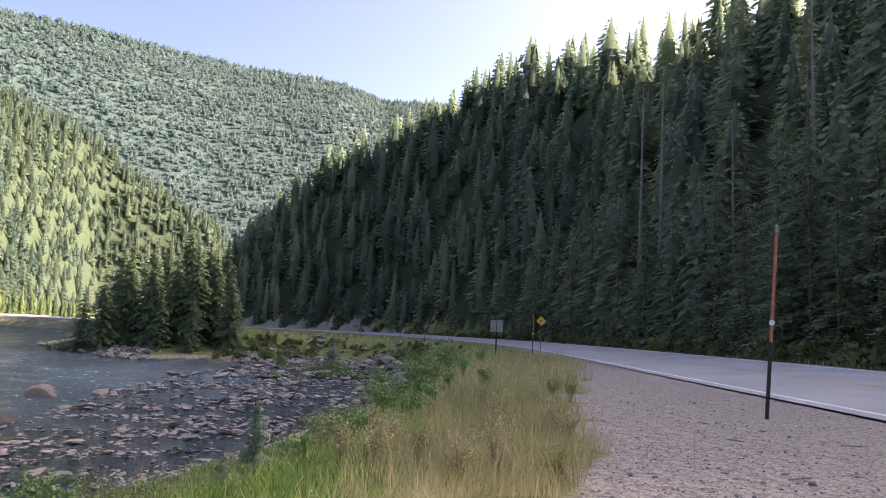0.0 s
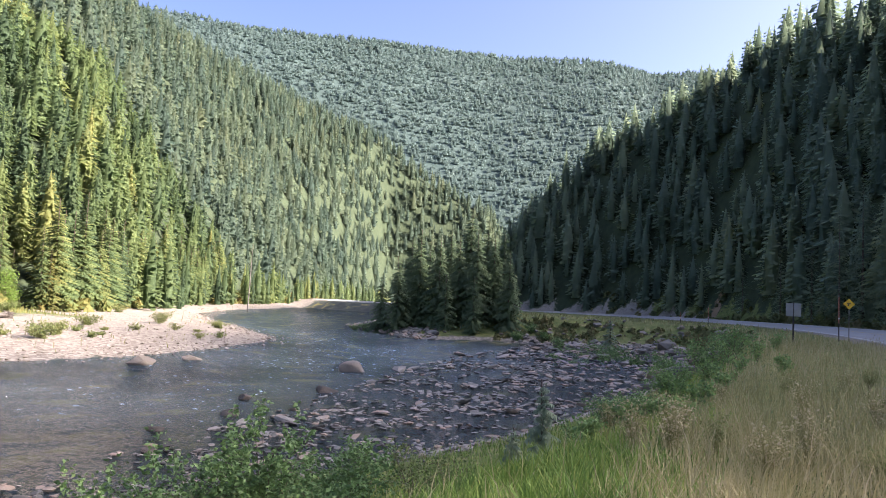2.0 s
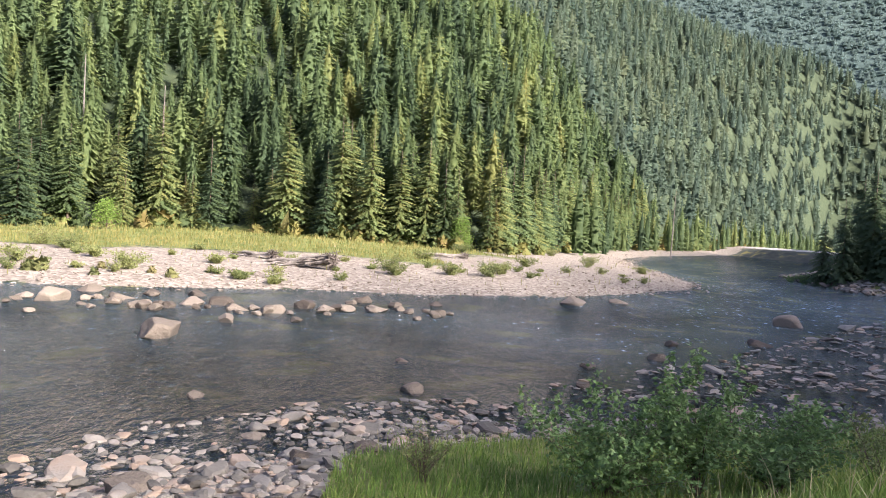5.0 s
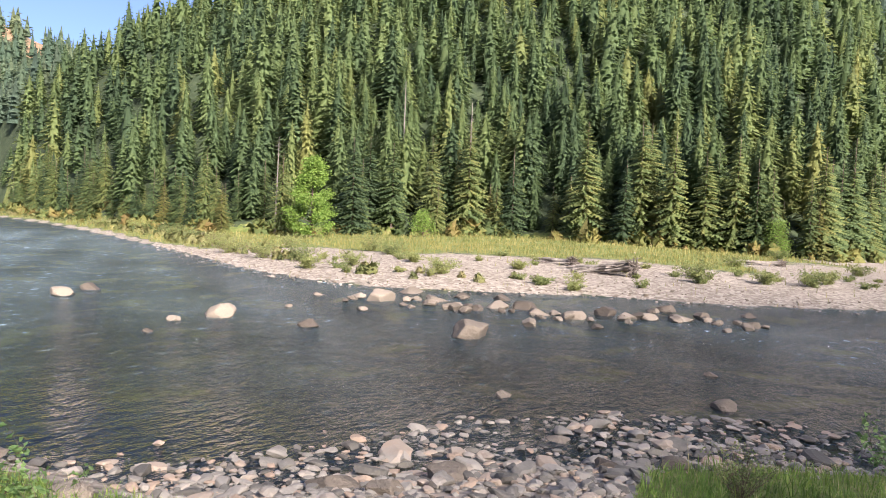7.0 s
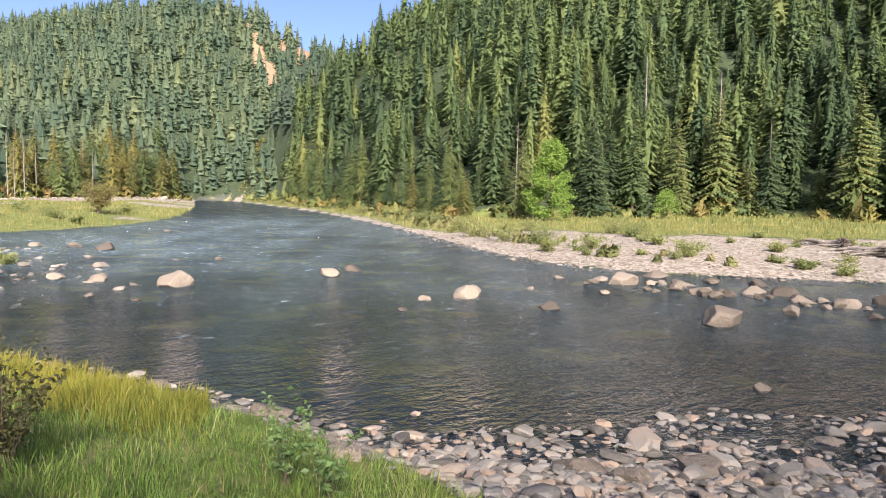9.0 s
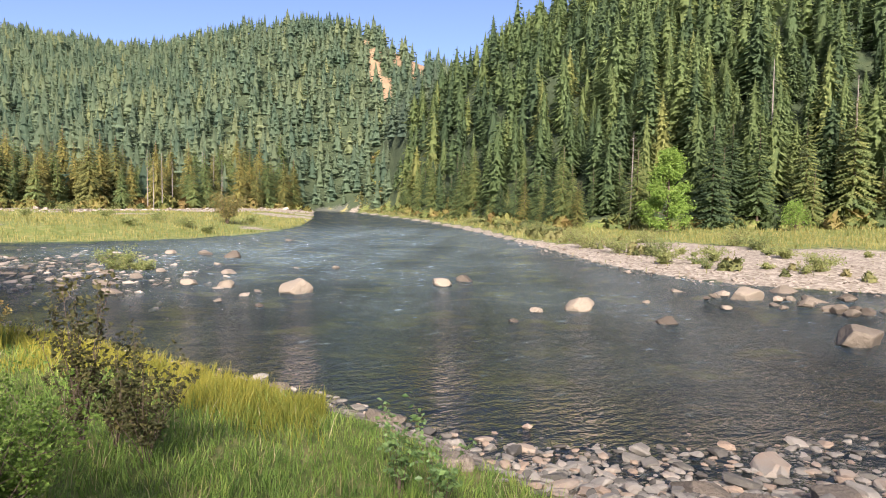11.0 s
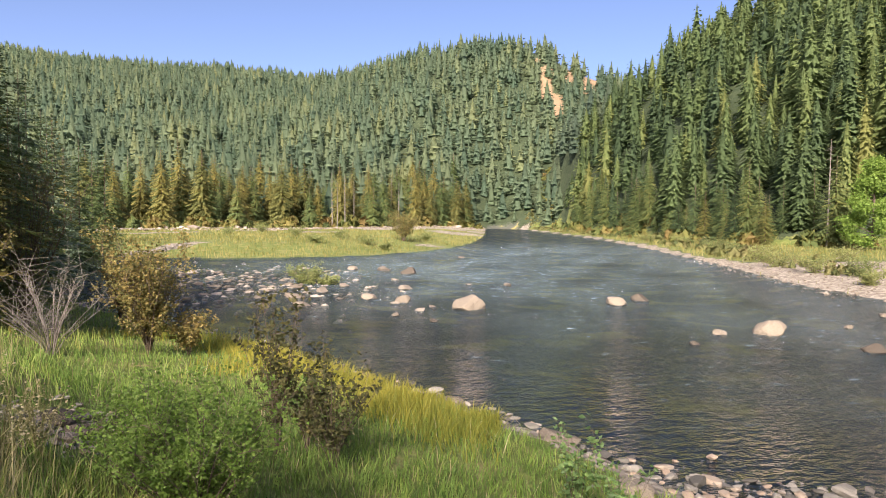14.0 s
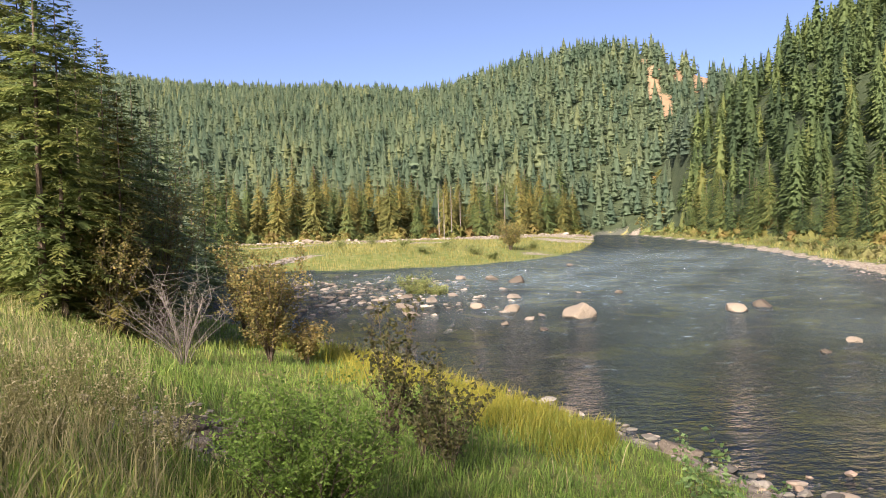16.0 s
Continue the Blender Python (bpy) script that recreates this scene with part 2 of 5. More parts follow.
def hill(az, r, crest, foot_az, foot_r, base, fall, tall):
    c = np.array(crest, float)
    inside_az = (az >= c[0, 0]) & (az <= c[-1, 0])
    rc, el = np.interp(az, c[:, 0], c[:, 1]), np.interp(az, c[:, 0], c[:, 2])
    top = np.maximum(EYE_H + rc * np.tan(np.radians(el)) - tall, 0.0)
    edge = np.clip(np.minimum(az - c[0, 0], c[-1, 0] - az) / 4.0, 0, 1)
    rb = np.interp(az, foot_az, foot_r)
    t = (r - rb) / np.maximum(rc - rb, 20.0)
    up = np.clip(t, 0, 1)
    z = base + (top * edge - base) * (0.75 * up + 0.25 * up * up * (3 - 2 * up)) - fall * np.maximum(r - rc, 0)
    return np.where(inside_az & (t > 0), z, -50.0)


AZ_B = np.arange(50, 152, 2.0)
FOOT_B = crossing(wood_line, AZ_B, 4.0)


def height(x, y):
    """The ground's height, and which form makes it (0 the valley floor, 1 to 4 the hills)."""
    x, y = np.asarray(x, float), np.asarray(y, float)
    r, az = np.hypot(x, y), np.degrees(np.arctan2(y, x))
    azl = np.where(az < -150, az + 360, az)
    dn, _ = line_distance(x, y, near_line)
    df, _ = line_distance(x, y, far_line)
    wet = inside(x, y, river)
    d = np.minimum(dn, df)
    bed = -0.06 - 0.75 * np.clip(d / 7.0, 0, 1) - 0.25 * np.clip(waves(x, y, 5), 0, 1)
    shallow = np.exp(-((x - 22) ** 2 + (y - 29) ** 2) / 260.0) + np.exp(-((x + 45) ** 2 + (y - 4) ** 2) / 160.0) + np.exp(-((x + 7) ** 2 + (y - 11.5) ** 2) / 12.0)
    bed = bed * (1 - 0.85 * np.clip(shallow, 0, 1))
    rise = np.interp(dn, [0, 1.2, 4, 7, 9, 10.6, 14], [-0.02, 0.28, 0.75, 1.35, 2.2, 2.72, 2.8])
    low = np.clip((-x - 34) / 25, 0, 1)
    rise = rise * (1 - 0.62 * low)
    beach = np.interp(df, [0, 2, 8, 20, 40, 90], [-0.02, 0.22, 0.65, 1.1, 1.7, 2.2])
    floor = np.where(wet, bed, np.where(dn < df, rise, beach)) + np.where(wet, 0.03, np.clip(d / 6, 0, 1) * 0.08) * waves(x, y, 2.3, 2)
    # the road's bed
    q, side = line_distance(x, y, road_line)
    s = q * side
    bedroad = np.interp(s, [-11, -3.0, -0.2, 0.0, 8.2, 9.2], [2.7, 2.8, 2.82, 2.78, 3.32, 3.3])
    near_road = (r < 320) * np.clip(np.where(s < 0, (11.0 + s) / 4.0, np.where(s > 9, (14 - s) / 4, 1.0)), 0, 1)
    floor = floor * (1 - near_road) + bedroad * near_road
    floor = np.where((s > 9) & (q < 45) & ~wet, np.maximum(floor, 3.3), floor)
    far_floor = np.clip((r - 700) / 400, 0, 1)
    floor = floor * (1 - far_floor) + 2.0 * far_floor
    hills = [floor,
             hill(az, r, CREST_A, AZ_A, FOOT_A, 3.2, 0.1, 17.0),
             hill(az, r, CREST_B, AZ_B, FOOT_B, 2.5, 0.15, 11.0),
             hill(az, r, CREST_C, [0, 180], [640, 640], 2.0, 0.2, 11.0),
             hill(azl, r, CREST_D, [120, 150, 165, 214], [150, 262, 205, 180], 1.0, 0.15, 7.0)]
    rough = np.clip((r - 60) / 200, 0, 1)
    hills = [h if i == 0 else h + rough * (2.5 * waves(x, y, 38, i) + 1.0 * waves(x, y, 13, i + 5)) * np.clip((h - 3) / 12, 0, 1) for i, h in enumerate(hills)]
    stack = np.stack(hills)
    form = stack.argmax(0)
    return stack.max(0), form, wet & (form == 0), dn, df, s


def mesh_object(name, verts, faces, mat, parent=None, tint=None, smooth=False, normals=None):
    me = bpy.data.meshes.new(name)
    verts, faces = np.asarray(verts, np.float32), np.asarray(faces, np.int32)
    if normals is not None:      # wind every face to agree with its soft normals
        a, b, c = (verts[faces[:, i]] for i in range(3))
        away = (np.cross(b - a, c - a) * np.asarray(normals)[faces].sum(1)).sum(1) < 0
        faces[away] = faces[away][:, ::-1]
    k = faces.shape[1]
    me.vertices.add(len(verts))
    me.vertices.foreach_set("co", verts.ravel())
    me.loops.add(faces.size)
    me.loops.foreach_set("vertex_index", faces.ravel())
    me.polygons.add(len(faces))
    me.polygons.foreach_set("loop_start", np.arange(0, faces.size, k, dtype=np.int32))
    me.polygons.foreach_set("use_smooth", np.full(len(faces), smooth or normals is not None))
    if tint is not None:
        a = me.attributes.new("tint", "FLOAT", "POINT")
        a.data.foreach_set("value", np.asarray(tint, np.float32))
    me.update(calc_edges=True)
    me.validate()
    if normals is not None and len(normals) == len(me.vertices):
        me.normals_split_custom_set_from_vertices(np.asarray(normals, np.float32))
    for m in (mat if isinstance(mat, (list, tuple)) else [mat]):
        me.materials.append(m)
    ob = new(name, me)
    if parent:
        ob.parent = parent
    return ob


def part(name, bm, mat, parent, label=""):
    """Links a bmesh as one mesh object under a thing or a part."""
    me = bpy.data.meshes.new(name)
    bm.to_mesh(me)
    bm.free()
    me.materials.append(mat)
    ob = new(name, me)
    ob.parent = parent
    return tagged(ob, label)


# ---------------------------------------------------------------- ground: one sheet out to the horizon
def ring_sheet(rings, az0, az1, n):
    az = np.radians(np.linspace(az0, az1, n))
    rr, aa = np.meshgrid(rings, az, indexing="ij")
    return rr * np.cos(aa), rr * np.sin(aa)


def grid_faces(a, b):
    i, j = np.meshgrid(np.arange(a - 1), np.arange(b - 1), indexing="ij")
    v = (i * b + j).ravel()
    return np.stack([v, v + 1, v + b + 1, v + b], 1)[:, ::-1]


def ground_material():
    """Forest soil, river gravel, grass earth, pull-out gravel and bed, mixed by mesh attributes."""
    m = bpy.data.materials.new("valley_ground")
    m.use_nodes = True
    n, l = m.node_tree.nodes, m.node_tree.links
    b = n["Principled BSDF"]
    b.inputs["Roughness"].default_value, b.inputs["Specular IOR Level"].default_value = 0.9, 0.2
    geo = n.new("ShaderNodeNewGeometry")

    def noise_ramp(scale, detail, stops):
        t = n.new("ShaderNodeTexNoise")
        t.inputs["Scale"].default_value, t.inputs["Detail"].default_value = scale, detail
        l.new(geo.outputs["Position"], t.inputs["Vector"])
        r = n.new("ShaderNodeValToRGB")
        for i, (p, c) in enumerate(stops):
            q = r.color_ramp.elements[i] if i < 2 else r.color_ramp.elements.new(p)
            q.position, q.color = p, (*c, 1)
        l.new(t.outputs["Fac"], r.inputs["Fac"])
        return r.outputs["Color"]

    def pebbles(scale, stops):
        t = n.new("ShaderNodeTexVoronoi")
        t.inputs["Scale"].default_value = scale
        l.new(geo.outputs["Position"], t.inputs["Vector"])
        sep = n.new("ShaderNodeSeparateColor")
        l.new(t.outputs["Color"], sep.inputs[0])
        r = n.new("ShaderNodeValToRGB")
        for i, (p, c) in enumerate(stops):
            q = r.color_ramp.elements[i] if i < 2 else r.color_ramp.elements.new(p)
            q.position, q.color = p, (*c, 1)
        l.new(sep.outputs[0], r.inputs["Fac"])
        return r.outputs["Color"], t.outputs["Distance"]

    soil = noise_ramp(0.6, 6, [(0.3, (0.028, 0.042, 0.022)), (0.7, (0.05, 0.065, 0.032))])
    beach, dist = pebbles(5.0, [(0.0, (0.15, 0.125, 0.1)), (0.5, (0.245, 0.212, 0.174)), (1.0, (0.36, 0.32, 0.272))])
    grass = noise_ramp(1.2, 6, [(0.3, (0.09, 0.12, 0.03)), (0.55, (0.15, 0.17, 0.05)), (0.75, (0.23, 0.2, 0.085))])
    lot, _ = pebbles(34.0, [(0.0, (0.15, 0.128, 0.105)), (0.5, (0.24, 0.212, 0.18)), (1.0, (0.36, 0.325, 0.285))])
    bed = noise_ramp(0.35, 8, [(0.35, (0.06, 0.066, 0.058)), (0.55, (0.1, 0.106, 0.085)), (0.67, (0.28, 0.245, 0.09))])
    scree = noise_ramp(0.12, 5, [(0.3, (0.19, 0.13, 0.08)), (0.7, (0.28, 0.195, 0.12))])
    # ground under the distant woods, shifted towards blue to imitate haze
    hazed_slope = noise_ramp(0.02, 5, [(0.3, (0.045, 0.07, 0.062)), (0.7, (0.06, 0.088, 0.078))])
    last = soil
    for name, c in (("hazed_slope", hazed_slope), ("scree", scree), ("beach", beach), ("grass", grass), ("lot", lot), ("bed", bed)):
        a = n.new("ShaderNodeAttribute")
        a.attribute_name = name
        wob = n.new("ShaderNodeTexNoise")
        wob.inputs["Scale"].default_value, wob.inputs["Detail"].default_value = 1.5, 4
        l.new(geo.outputs["Position"], wob.inputs["Vector"])
        k = n.new("ShaderNodeMath")
        k.operation = "MULTIPLY_ADD"
        k.inputs[1].default_value = 1.2
        l.new(wob.outputs["Fac"], k.inputs[0])
        k.inputs[2].default_value = -0.6
        s = n.new("ShaderNodeMath")
        s.operation = "ADD"
        l.new(a.outputs["Fac"], s.inputs[0])
        l.new(k.outputs[0], s.inputs[1])
        r = n.new("ShaderNodeMapRange")
        r.inputs["From Min"].default_value, r.inputs["From Max"].default_value = 0.4, 0.6
        l.new(s.outputs[0], r.inputs["Value"])
        x = n.new("ShaderNodeMix")
        x.data_type = "RGBA"
        l.new(r.outputs[0], x.inputs["Factor"])
        l.new(last, x.inputs[6])
        l.new(c, x.inputs[7])
        last = x.outputs[2]
    l.new(last, b.inputs["Base Color"])
    bp = n.new("ShaderNodeBump")
    bp.inputs["Strength"].default_value, bp.inputs["Distance"].default_value = 0.8, 0.06
    l.new(dist, bp.inputs["Height"])
    l.new(bp.outputs["Normal"], b.inputs["Normal"])
    return m


def bare_slope(x, y, z):
    """1 on the orange clearings high on the upstream hill."""
    r = np.hypot(x, y)
    az, el = np.degrees(np.arctan2(y, x)), np.degrees(np.arctan2(z - EYE_H, r))
    a = ((az - 146.2 - 0.42 * (el - 10)) / 0.55) ** 2 + ((el - 10) / 2.3) ** 2
    b = ((az - 144.8 - 0.3 * (el - 11)) / 0.55) ** 2 + ((el - 11.2) / 1.0) ** 2
    c = ((az - 143.0) / 0.6) ** 2 + ((el - 10.3) / 0.6) ** 2
    cut = (az > 35) & (az < 37.5) & (z > 3.3) & (z < 6.5 + 2 * waves(x, y, 7, 1)) & (r < 190)          # bare bank above the road
    return (((np.minimum(np.minimum(a, b), c) < 1 + 0.5 * waves(x, y, 11, 2)) & (r > 200)) | cut) * 1.0


def cover(x, y, form, wet, dn, df, s):
    """How far grass, beach stones and road gravel cover the ground, 0 to 1."""
    soft = lambda v, a, b: np.clip((v - a) / (b - a), 0, 1)
    land_far, land_near = ~wet & (df <= dn), ~wet & (dn < df)
    wide = np.clip((x + 48) / 24, 0.1, 1)
    beach = np.where(land_far, 1 - soft(df, (14 + 6 * waves(x, y, 9)) * wide, (26 + 6 * waves(x, y, 9)) * wide), 0) * (form == 0)
    beach = np.maximum(beach, np.where(land_near & (form == 0), 1 - soft(dn, 0.3, 1.6), 0))
    beach = np.where(land_near & (x > 33) & (form == 0) & (s < -2), np.maximum(beach, 0.75 - soft(dn, 2, 9) + 0.3 * waves(x, y, 5, 6)), beach)
    up = (x < -60) & land_near & (form == 0)
    beach = np.where(up, 0.3 + 0.35 * waves(x, y, 14, 4) + 0.5 * soft(np.hypot(x, y), 120, 190), beach)
    beach = np.where(inside(x, y, cobble_field), 1.0, beach)
    lot_edge = 0.466 * (x - 6) + 2.8 - y + 0.45 * waves(x, y, 2.2, 7) + 0.2 * waves(x, y, 0.7, 3)            # the verge's border, heading away from the pull-out
    lot = np.where(land_near & (s < 0.2), soft(lot_edge, -0.9, 0.5), 0) * (s > -12)
    lot = np.maximum(lot, np.where((s > -1.5) & (s < 10) & (form == 0), 1, 0))
    grass = np.where((form == 0) & ~wet, 1.0, 0.0)
    grass = np.where(land_far, soft(df, (14 + 6 * waves(x, y, 9)) * wide, (26 + 6 * waves(x, y, 9)) * wide) * grass, grass)
    return grass, beach, lot


def ground():
    rings = np.concatenate([[0.002], np.geomspace(0.6, 60, 130), np.geomspace(61.5, 1400, 110), np.geomspace(1500, 4600, 8)])
    x, y = ring_sheet(rings, -180, 180, 441)
    z, form, wet, dn, df, s = height(x, y)
    z[-8:] = np.minimum(z[-8:], 150)
    verts = np.stack([x, y, z], -1).reshape(-1, 3)
    ob = mesh_object("ground", verts, grid_faces(*x.shape), ground_material(), smooth=True)
    grass, beach, lot = cover(x, y, form, wet, dn, df, s)
    for name, v in (("beach", beach), ("grass", grass * (beach < 0.6)), ("lot", lot), ("bed", wet * 1.0), ("scree", bare_slope(x, y, z) * ((form == 4) | (form == 1))), ("hazed_slope", (form == 3) * 1.0)):
        a = ob.data.attributes.new(name, "FLOAT", "POINT")
        a.data.foreach_set("value", v.astype(np.float32).ravel())
    return tagged(ob, "river valley floor and wooded slopes with gravel bars", "ground", kind="structure")


ground()


# ---------------------------------------------------------------- river
def river_sheet():
    x, y = ring_sheet(np.concatenate([np.geomspace(5, 60, 40), np.geomspace(63, 620, 30)]), 20, 205, 260)
    ob = mesh_object("water", np.stack([x, y, 0 * x], -1).reshape(-1, 3), grid_faces(*x.shape), M_WATER, smooth=True)
    d, r = line_distance(x, y, near_line)[0], np.hypot(x, y)
    still = np.exp(-((x + 12) / 6.5) ** 2 - ((y - 9.5) / 2.6) ** 2)
    flow = np.clip(0.5 + d / 14, 0.5, 1) * (1 - 0.55 * still) + 0.15 * waves(x, y, 9, 2) * (d > 4)
    fast = (np.exp(-((x - 24) / 15) ** 2 - ((y - 44) / 13) ** 2) + np.exp(-((x + 75) / 30) ** 2 - ((y - 42) / 24) ** 2) + 0.8 * np.exp(-((x + 48) / 18) ** 2 - ((y - 22) / 9) ** 2)
            + 0.8 * np.exp(-((x - 7) / 9) ** 2 - ((y - 28) / 4) ** 2) + np.exp(-((x - 34) / 12) ** 2 - ((y - 70) / 30) ** 2))
    a = ob.data.attributes.new("flow", "FLOAT", "POINT")
    a.data.foreach_set("value", np.clip(flow * 0.85 + 0.5 * fast, 0.03, 1).astype(np.float32).ravel())
    a = ob.data.attributes.new("riffle", "FLOAT", "POINT")
    a.data.foreach_set("value", ((0.16 + 0.32 * np.clip((d - 2) / 14, 0, 1) + 0.75 * fast) * (1 + 0.5 * waves(x, y, 4, 3))).astype(np.float32).ravel())
    return tagged(ob, "shallow clear mountain river with rippled surface", "river", kind="structure")


river_sheet()


# ---------------------------------------------------------------- road
def strip(name, offsets, lift, mat, label, dash=None):
    """A ribbon along the road between two offsets from its river-side edge."""
    line = polyline(ROAD, 1.5)
    d = np.gradient(line, axis=0)
    d /= np.linalg.norm(d, axis=1)[:, None]
    nrm = np.stack([d[:, 1], -d[:, 0]], 1)
    o = np.linspace(*offsets, 2 if offsets[1] - offsets[0] < 1 else 9)
    cross = np.interp(o, [0, 8.2], [2.84, 3.38]) + lift
    v = [np.concatenate([line + nrm * k, np.full((len(line), 1), c)], 1) for k, c in zip(o, cross)]
    x = np.stack(v, 1)
    f = grid_faces(len(line), len(o))[:, ::-1]
    if dash:
        f = f[(f[:, 0] // len(o)) % dash[1] < dash[0]]
    return tagged(mesh_object(name, x.reshape(-1, 3), f, mat, smooth=True), label, "road", kind="structure")


strip("road", (0, 8.2), 0.0, M_ASPHALT, "grey worn asphalt two-lane highway")
strip("edge_line_near", (0.35, 0.5), 0.006, M_LINE, "white painted edge line on asphalt")
strip("edge_line_far", (7.7, 7.85), 0.006, M_LINE, "white painted edge line on asphalt")
strip("centre_line", (4.02, 4.14), 0.006, M_YELLOW, "yellow painted centre line on asphalt")


# ---------------------------------------------------------------- woods on the slopes
def far_tree(sprays, rings, seed, up=0.45):
    """A conifer of unit height: a slim ragged core, and many small drooping sprays that roof it like shingles."""
    rng = np.random.default_rng(seed)
    slim = rng.uniform(0.8, 1.2)
    power = rng.choice([0.55, 0.68, 0.8])
    reach = lambda u: slim * (0.165 * (1 - u) ** power * np.minimum(1, 0.55 + 2.2 * u) + 0.005)
    v, f, n, t = [(0, 0, 1.0)], [], [(0, 0, 1)], [0.0]
    for k in range(rings):
        u = 0.04 + 0.86 * (rings - 1 - k) / rings
        for i in range(5):
            a, q = 1.2566 * (i + 0.5 * (k % 2)), (0.55, 0.8, 0.5, 0.5, 0.5)[rings] * float(reach(u)) * rng.uniform(0.8, 1.2)
            v.append((q * math.cos(a), q * math.sin(a), u))
            n.append((math.cos(a), math.sin(a), up))
            # core vertices take a darker tint
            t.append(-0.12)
        for i in range(5):
            p, q = 1 + 5 * k + i, 1 + 5 * k + (i + 1) % 5
            f += [(0, p, q)] if k == 0 else [(p - 5, p, q), (p - 5, q, q - 5)]
    w = (0.46 if sprays < 60 else 0.4) * math.sqrt(0.5 / sprays)
    for i in range(sprays):
        u = 1 - (1 - (i + rng.uniform(0, 1)) / sprays) ** 0.6
        a = i * 2.39996 + rng.uniform(-0.5, 0.5)
        q = float(reach(u)) * rng.uniform(0.6, 1.25)
        z = 0.05 + 0.93 * u + rng.uniform(-0.02, 0.02) * (1 - u)
        r0, r1 = 0.4 * q, 0.78 * q
        drop = (q - r0) * rng.uniform(0.05, 0.65) + 0.006
        c, s = math.cos(a), math.sin(a)
        wk = min(w * rng.uniform(0.7, 1.3), 0.75 * q + 0.004)
        tilt = rng.uniform(-0.35, 0.35) * wk
        b = len(v)
        v += [(r0 * c, r0 * s, z + 0.4 * drop), (r1 * c - wk * s, r1 * s + wk * c, z - 0.4 * drop + tilt), (q * c, q * s, z - drop), (r1 * c + wk * s, r1 * s - wk * c, z - 0.4 * drop - tilt)]
        f += [(b, b + 1, b + 2), (b, b + 2, b + 3)]
        m = np.array([c, s, up]) + rng.normal(0, 0.18, 3)
        n += [tuple(m)] * 4
        # tint runs from darker at the inner end to lighter at the tip
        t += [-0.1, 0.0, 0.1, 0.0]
    n = np.array(n, float)
    return np.array(v), np.array(f), n / np.linalg.norm(n, axis=1)[:, None], np.array(t) + rng.normal(0, 0.05, len(t))


def woods(name, mat, label, forms, az, r, spacing, tall, sprays, rings, keep=None, seed=1, fat=1.0, crest=None, up=0.75, young=False):
    rng = np.random.default_rng(seed)
    r0, r1 = r
    x, y = [], []
    rad = r0
    while rad < r1:
        n = int(radians(az[1] - az[0]) * rad / spacing)
        a = np.radians(az[0] + (np.arange(n) + rng.uniform(-0.6, 0.6, n)) * (az[1] - az[0]) / n)
        q = rad + rng.uniform(-0.6, 0.6, n) * spacing
        x.append(q * np.cos(a)), y.append(q * np.sin(a))
        rad += spacing
    x, y = np.concatenate(x), np.concatenate(y)
    z, form, wet, dn, df, s = height(x, y)
    ok = np.isin(form, forms) & ~wet
    ok &= (bare_slope(x, y, z) < 0.5) | (rng.random(len(x)) < 0.12)
    if keep is not None:
        ok &= keep(x, y, z, s)
    if crest is not None:        # none behind the skyline
        c = np.array(crest, float)
        ok &= np.hypot(x, y) < np.interp(np.degrees(np.arctan2(y, x)) % 360, c[:, 0], c[:, 1]) + 45
    x, y, z = x[ok], y[ok], z[ok]
    n = len(x)
    kinds = [far_tree(sprays, rings, seed * 10 + k, up) for k in range(9)]
    h = rng.uniform(*tall, n) * rng.choice([0.62, 0.8, 1.0, 1.0, 1.0, 1.0, 1.0, 1.22], n)
    w = h * rng.uniform(0.75, 1.2, n) * fat
    turn = rng.uniform(0, 6.28, n)
    tint = rng.normal(0.45, 0.2, n) + 0.2 * waves(x, y, 30, 3)
    if young:                    # a stand of lighter young trees low on the slope
        az = np.degrees(np.arctan2(y, x))
        tint += 0.45 * np.clip(1 - np.abs(az - 34.5) / 6, 0, 1) * np.clip((38 - z) / 14, 0, 1) - 0.12
    which = rng.integers(0, len(kinds), n)
    V, F, T, N, base = [], [], [], [], 0
    for k, (kv, kf, kn, kt) in enumerate(kinds):
        i = np.where(which == k)[0]
        c, q = np.cos(turn[i])[:, None], np.sin(turn[i])[:, None]
        px = x[i, None] + w[i, None] * (c * kv[:, 0] - q * kv[:, 1])
        py = y[i, None] + w[i, None] * (q * kv[:, 0] + c * kv[:, 1])
        pz = z[i, None] - 0.3 + h[i, None] * kv[:, 2]
        V.append(np.stack([px, py, pz], -1).reshape(-1, 3))
        F.append((kf[None] + (base + np.arange(len(i)) * len(kv))[:, None, None]).reshape(-1, 3))
        N.append(np.stack([c * kn[:, 0] - q * kn[:, 1], q * kn[:, 0] + c * kn[:, 1], np.broadcast_to(kn[:, 2], px.shape)], -1).reshape(-1, 3))
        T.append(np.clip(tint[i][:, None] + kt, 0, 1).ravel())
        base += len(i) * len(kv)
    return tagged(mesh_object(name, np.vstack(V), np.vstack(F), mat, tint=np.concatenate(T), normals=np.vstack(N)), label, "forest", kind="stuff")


woods("shaded_wood", M_TREE, "dense dark spruce forest on the shaded slope above the road", [1], (-4, 28), (30, 215), 4.9, (10, 18), 250, 3, seed=1, fat=1.4, up=1.5)
woods("far_shaded_wood", M_TREE, "dense dark spruce forest on the shaded spur down the valley", [1], (28, 57), (60, 265), 4.0, (9, 15), 90, 2, seed=8, fat=1.5, young=True, up=1.5)
# two unseen woods, added to block and shape the sun on near ground
woods("ridge_wood", M_TREE, "unseen spruce forest added behind the road to block the sun", [1], (-46, -4), (16, 118), 6.5, (15, 21), 40, 2, seed=2)
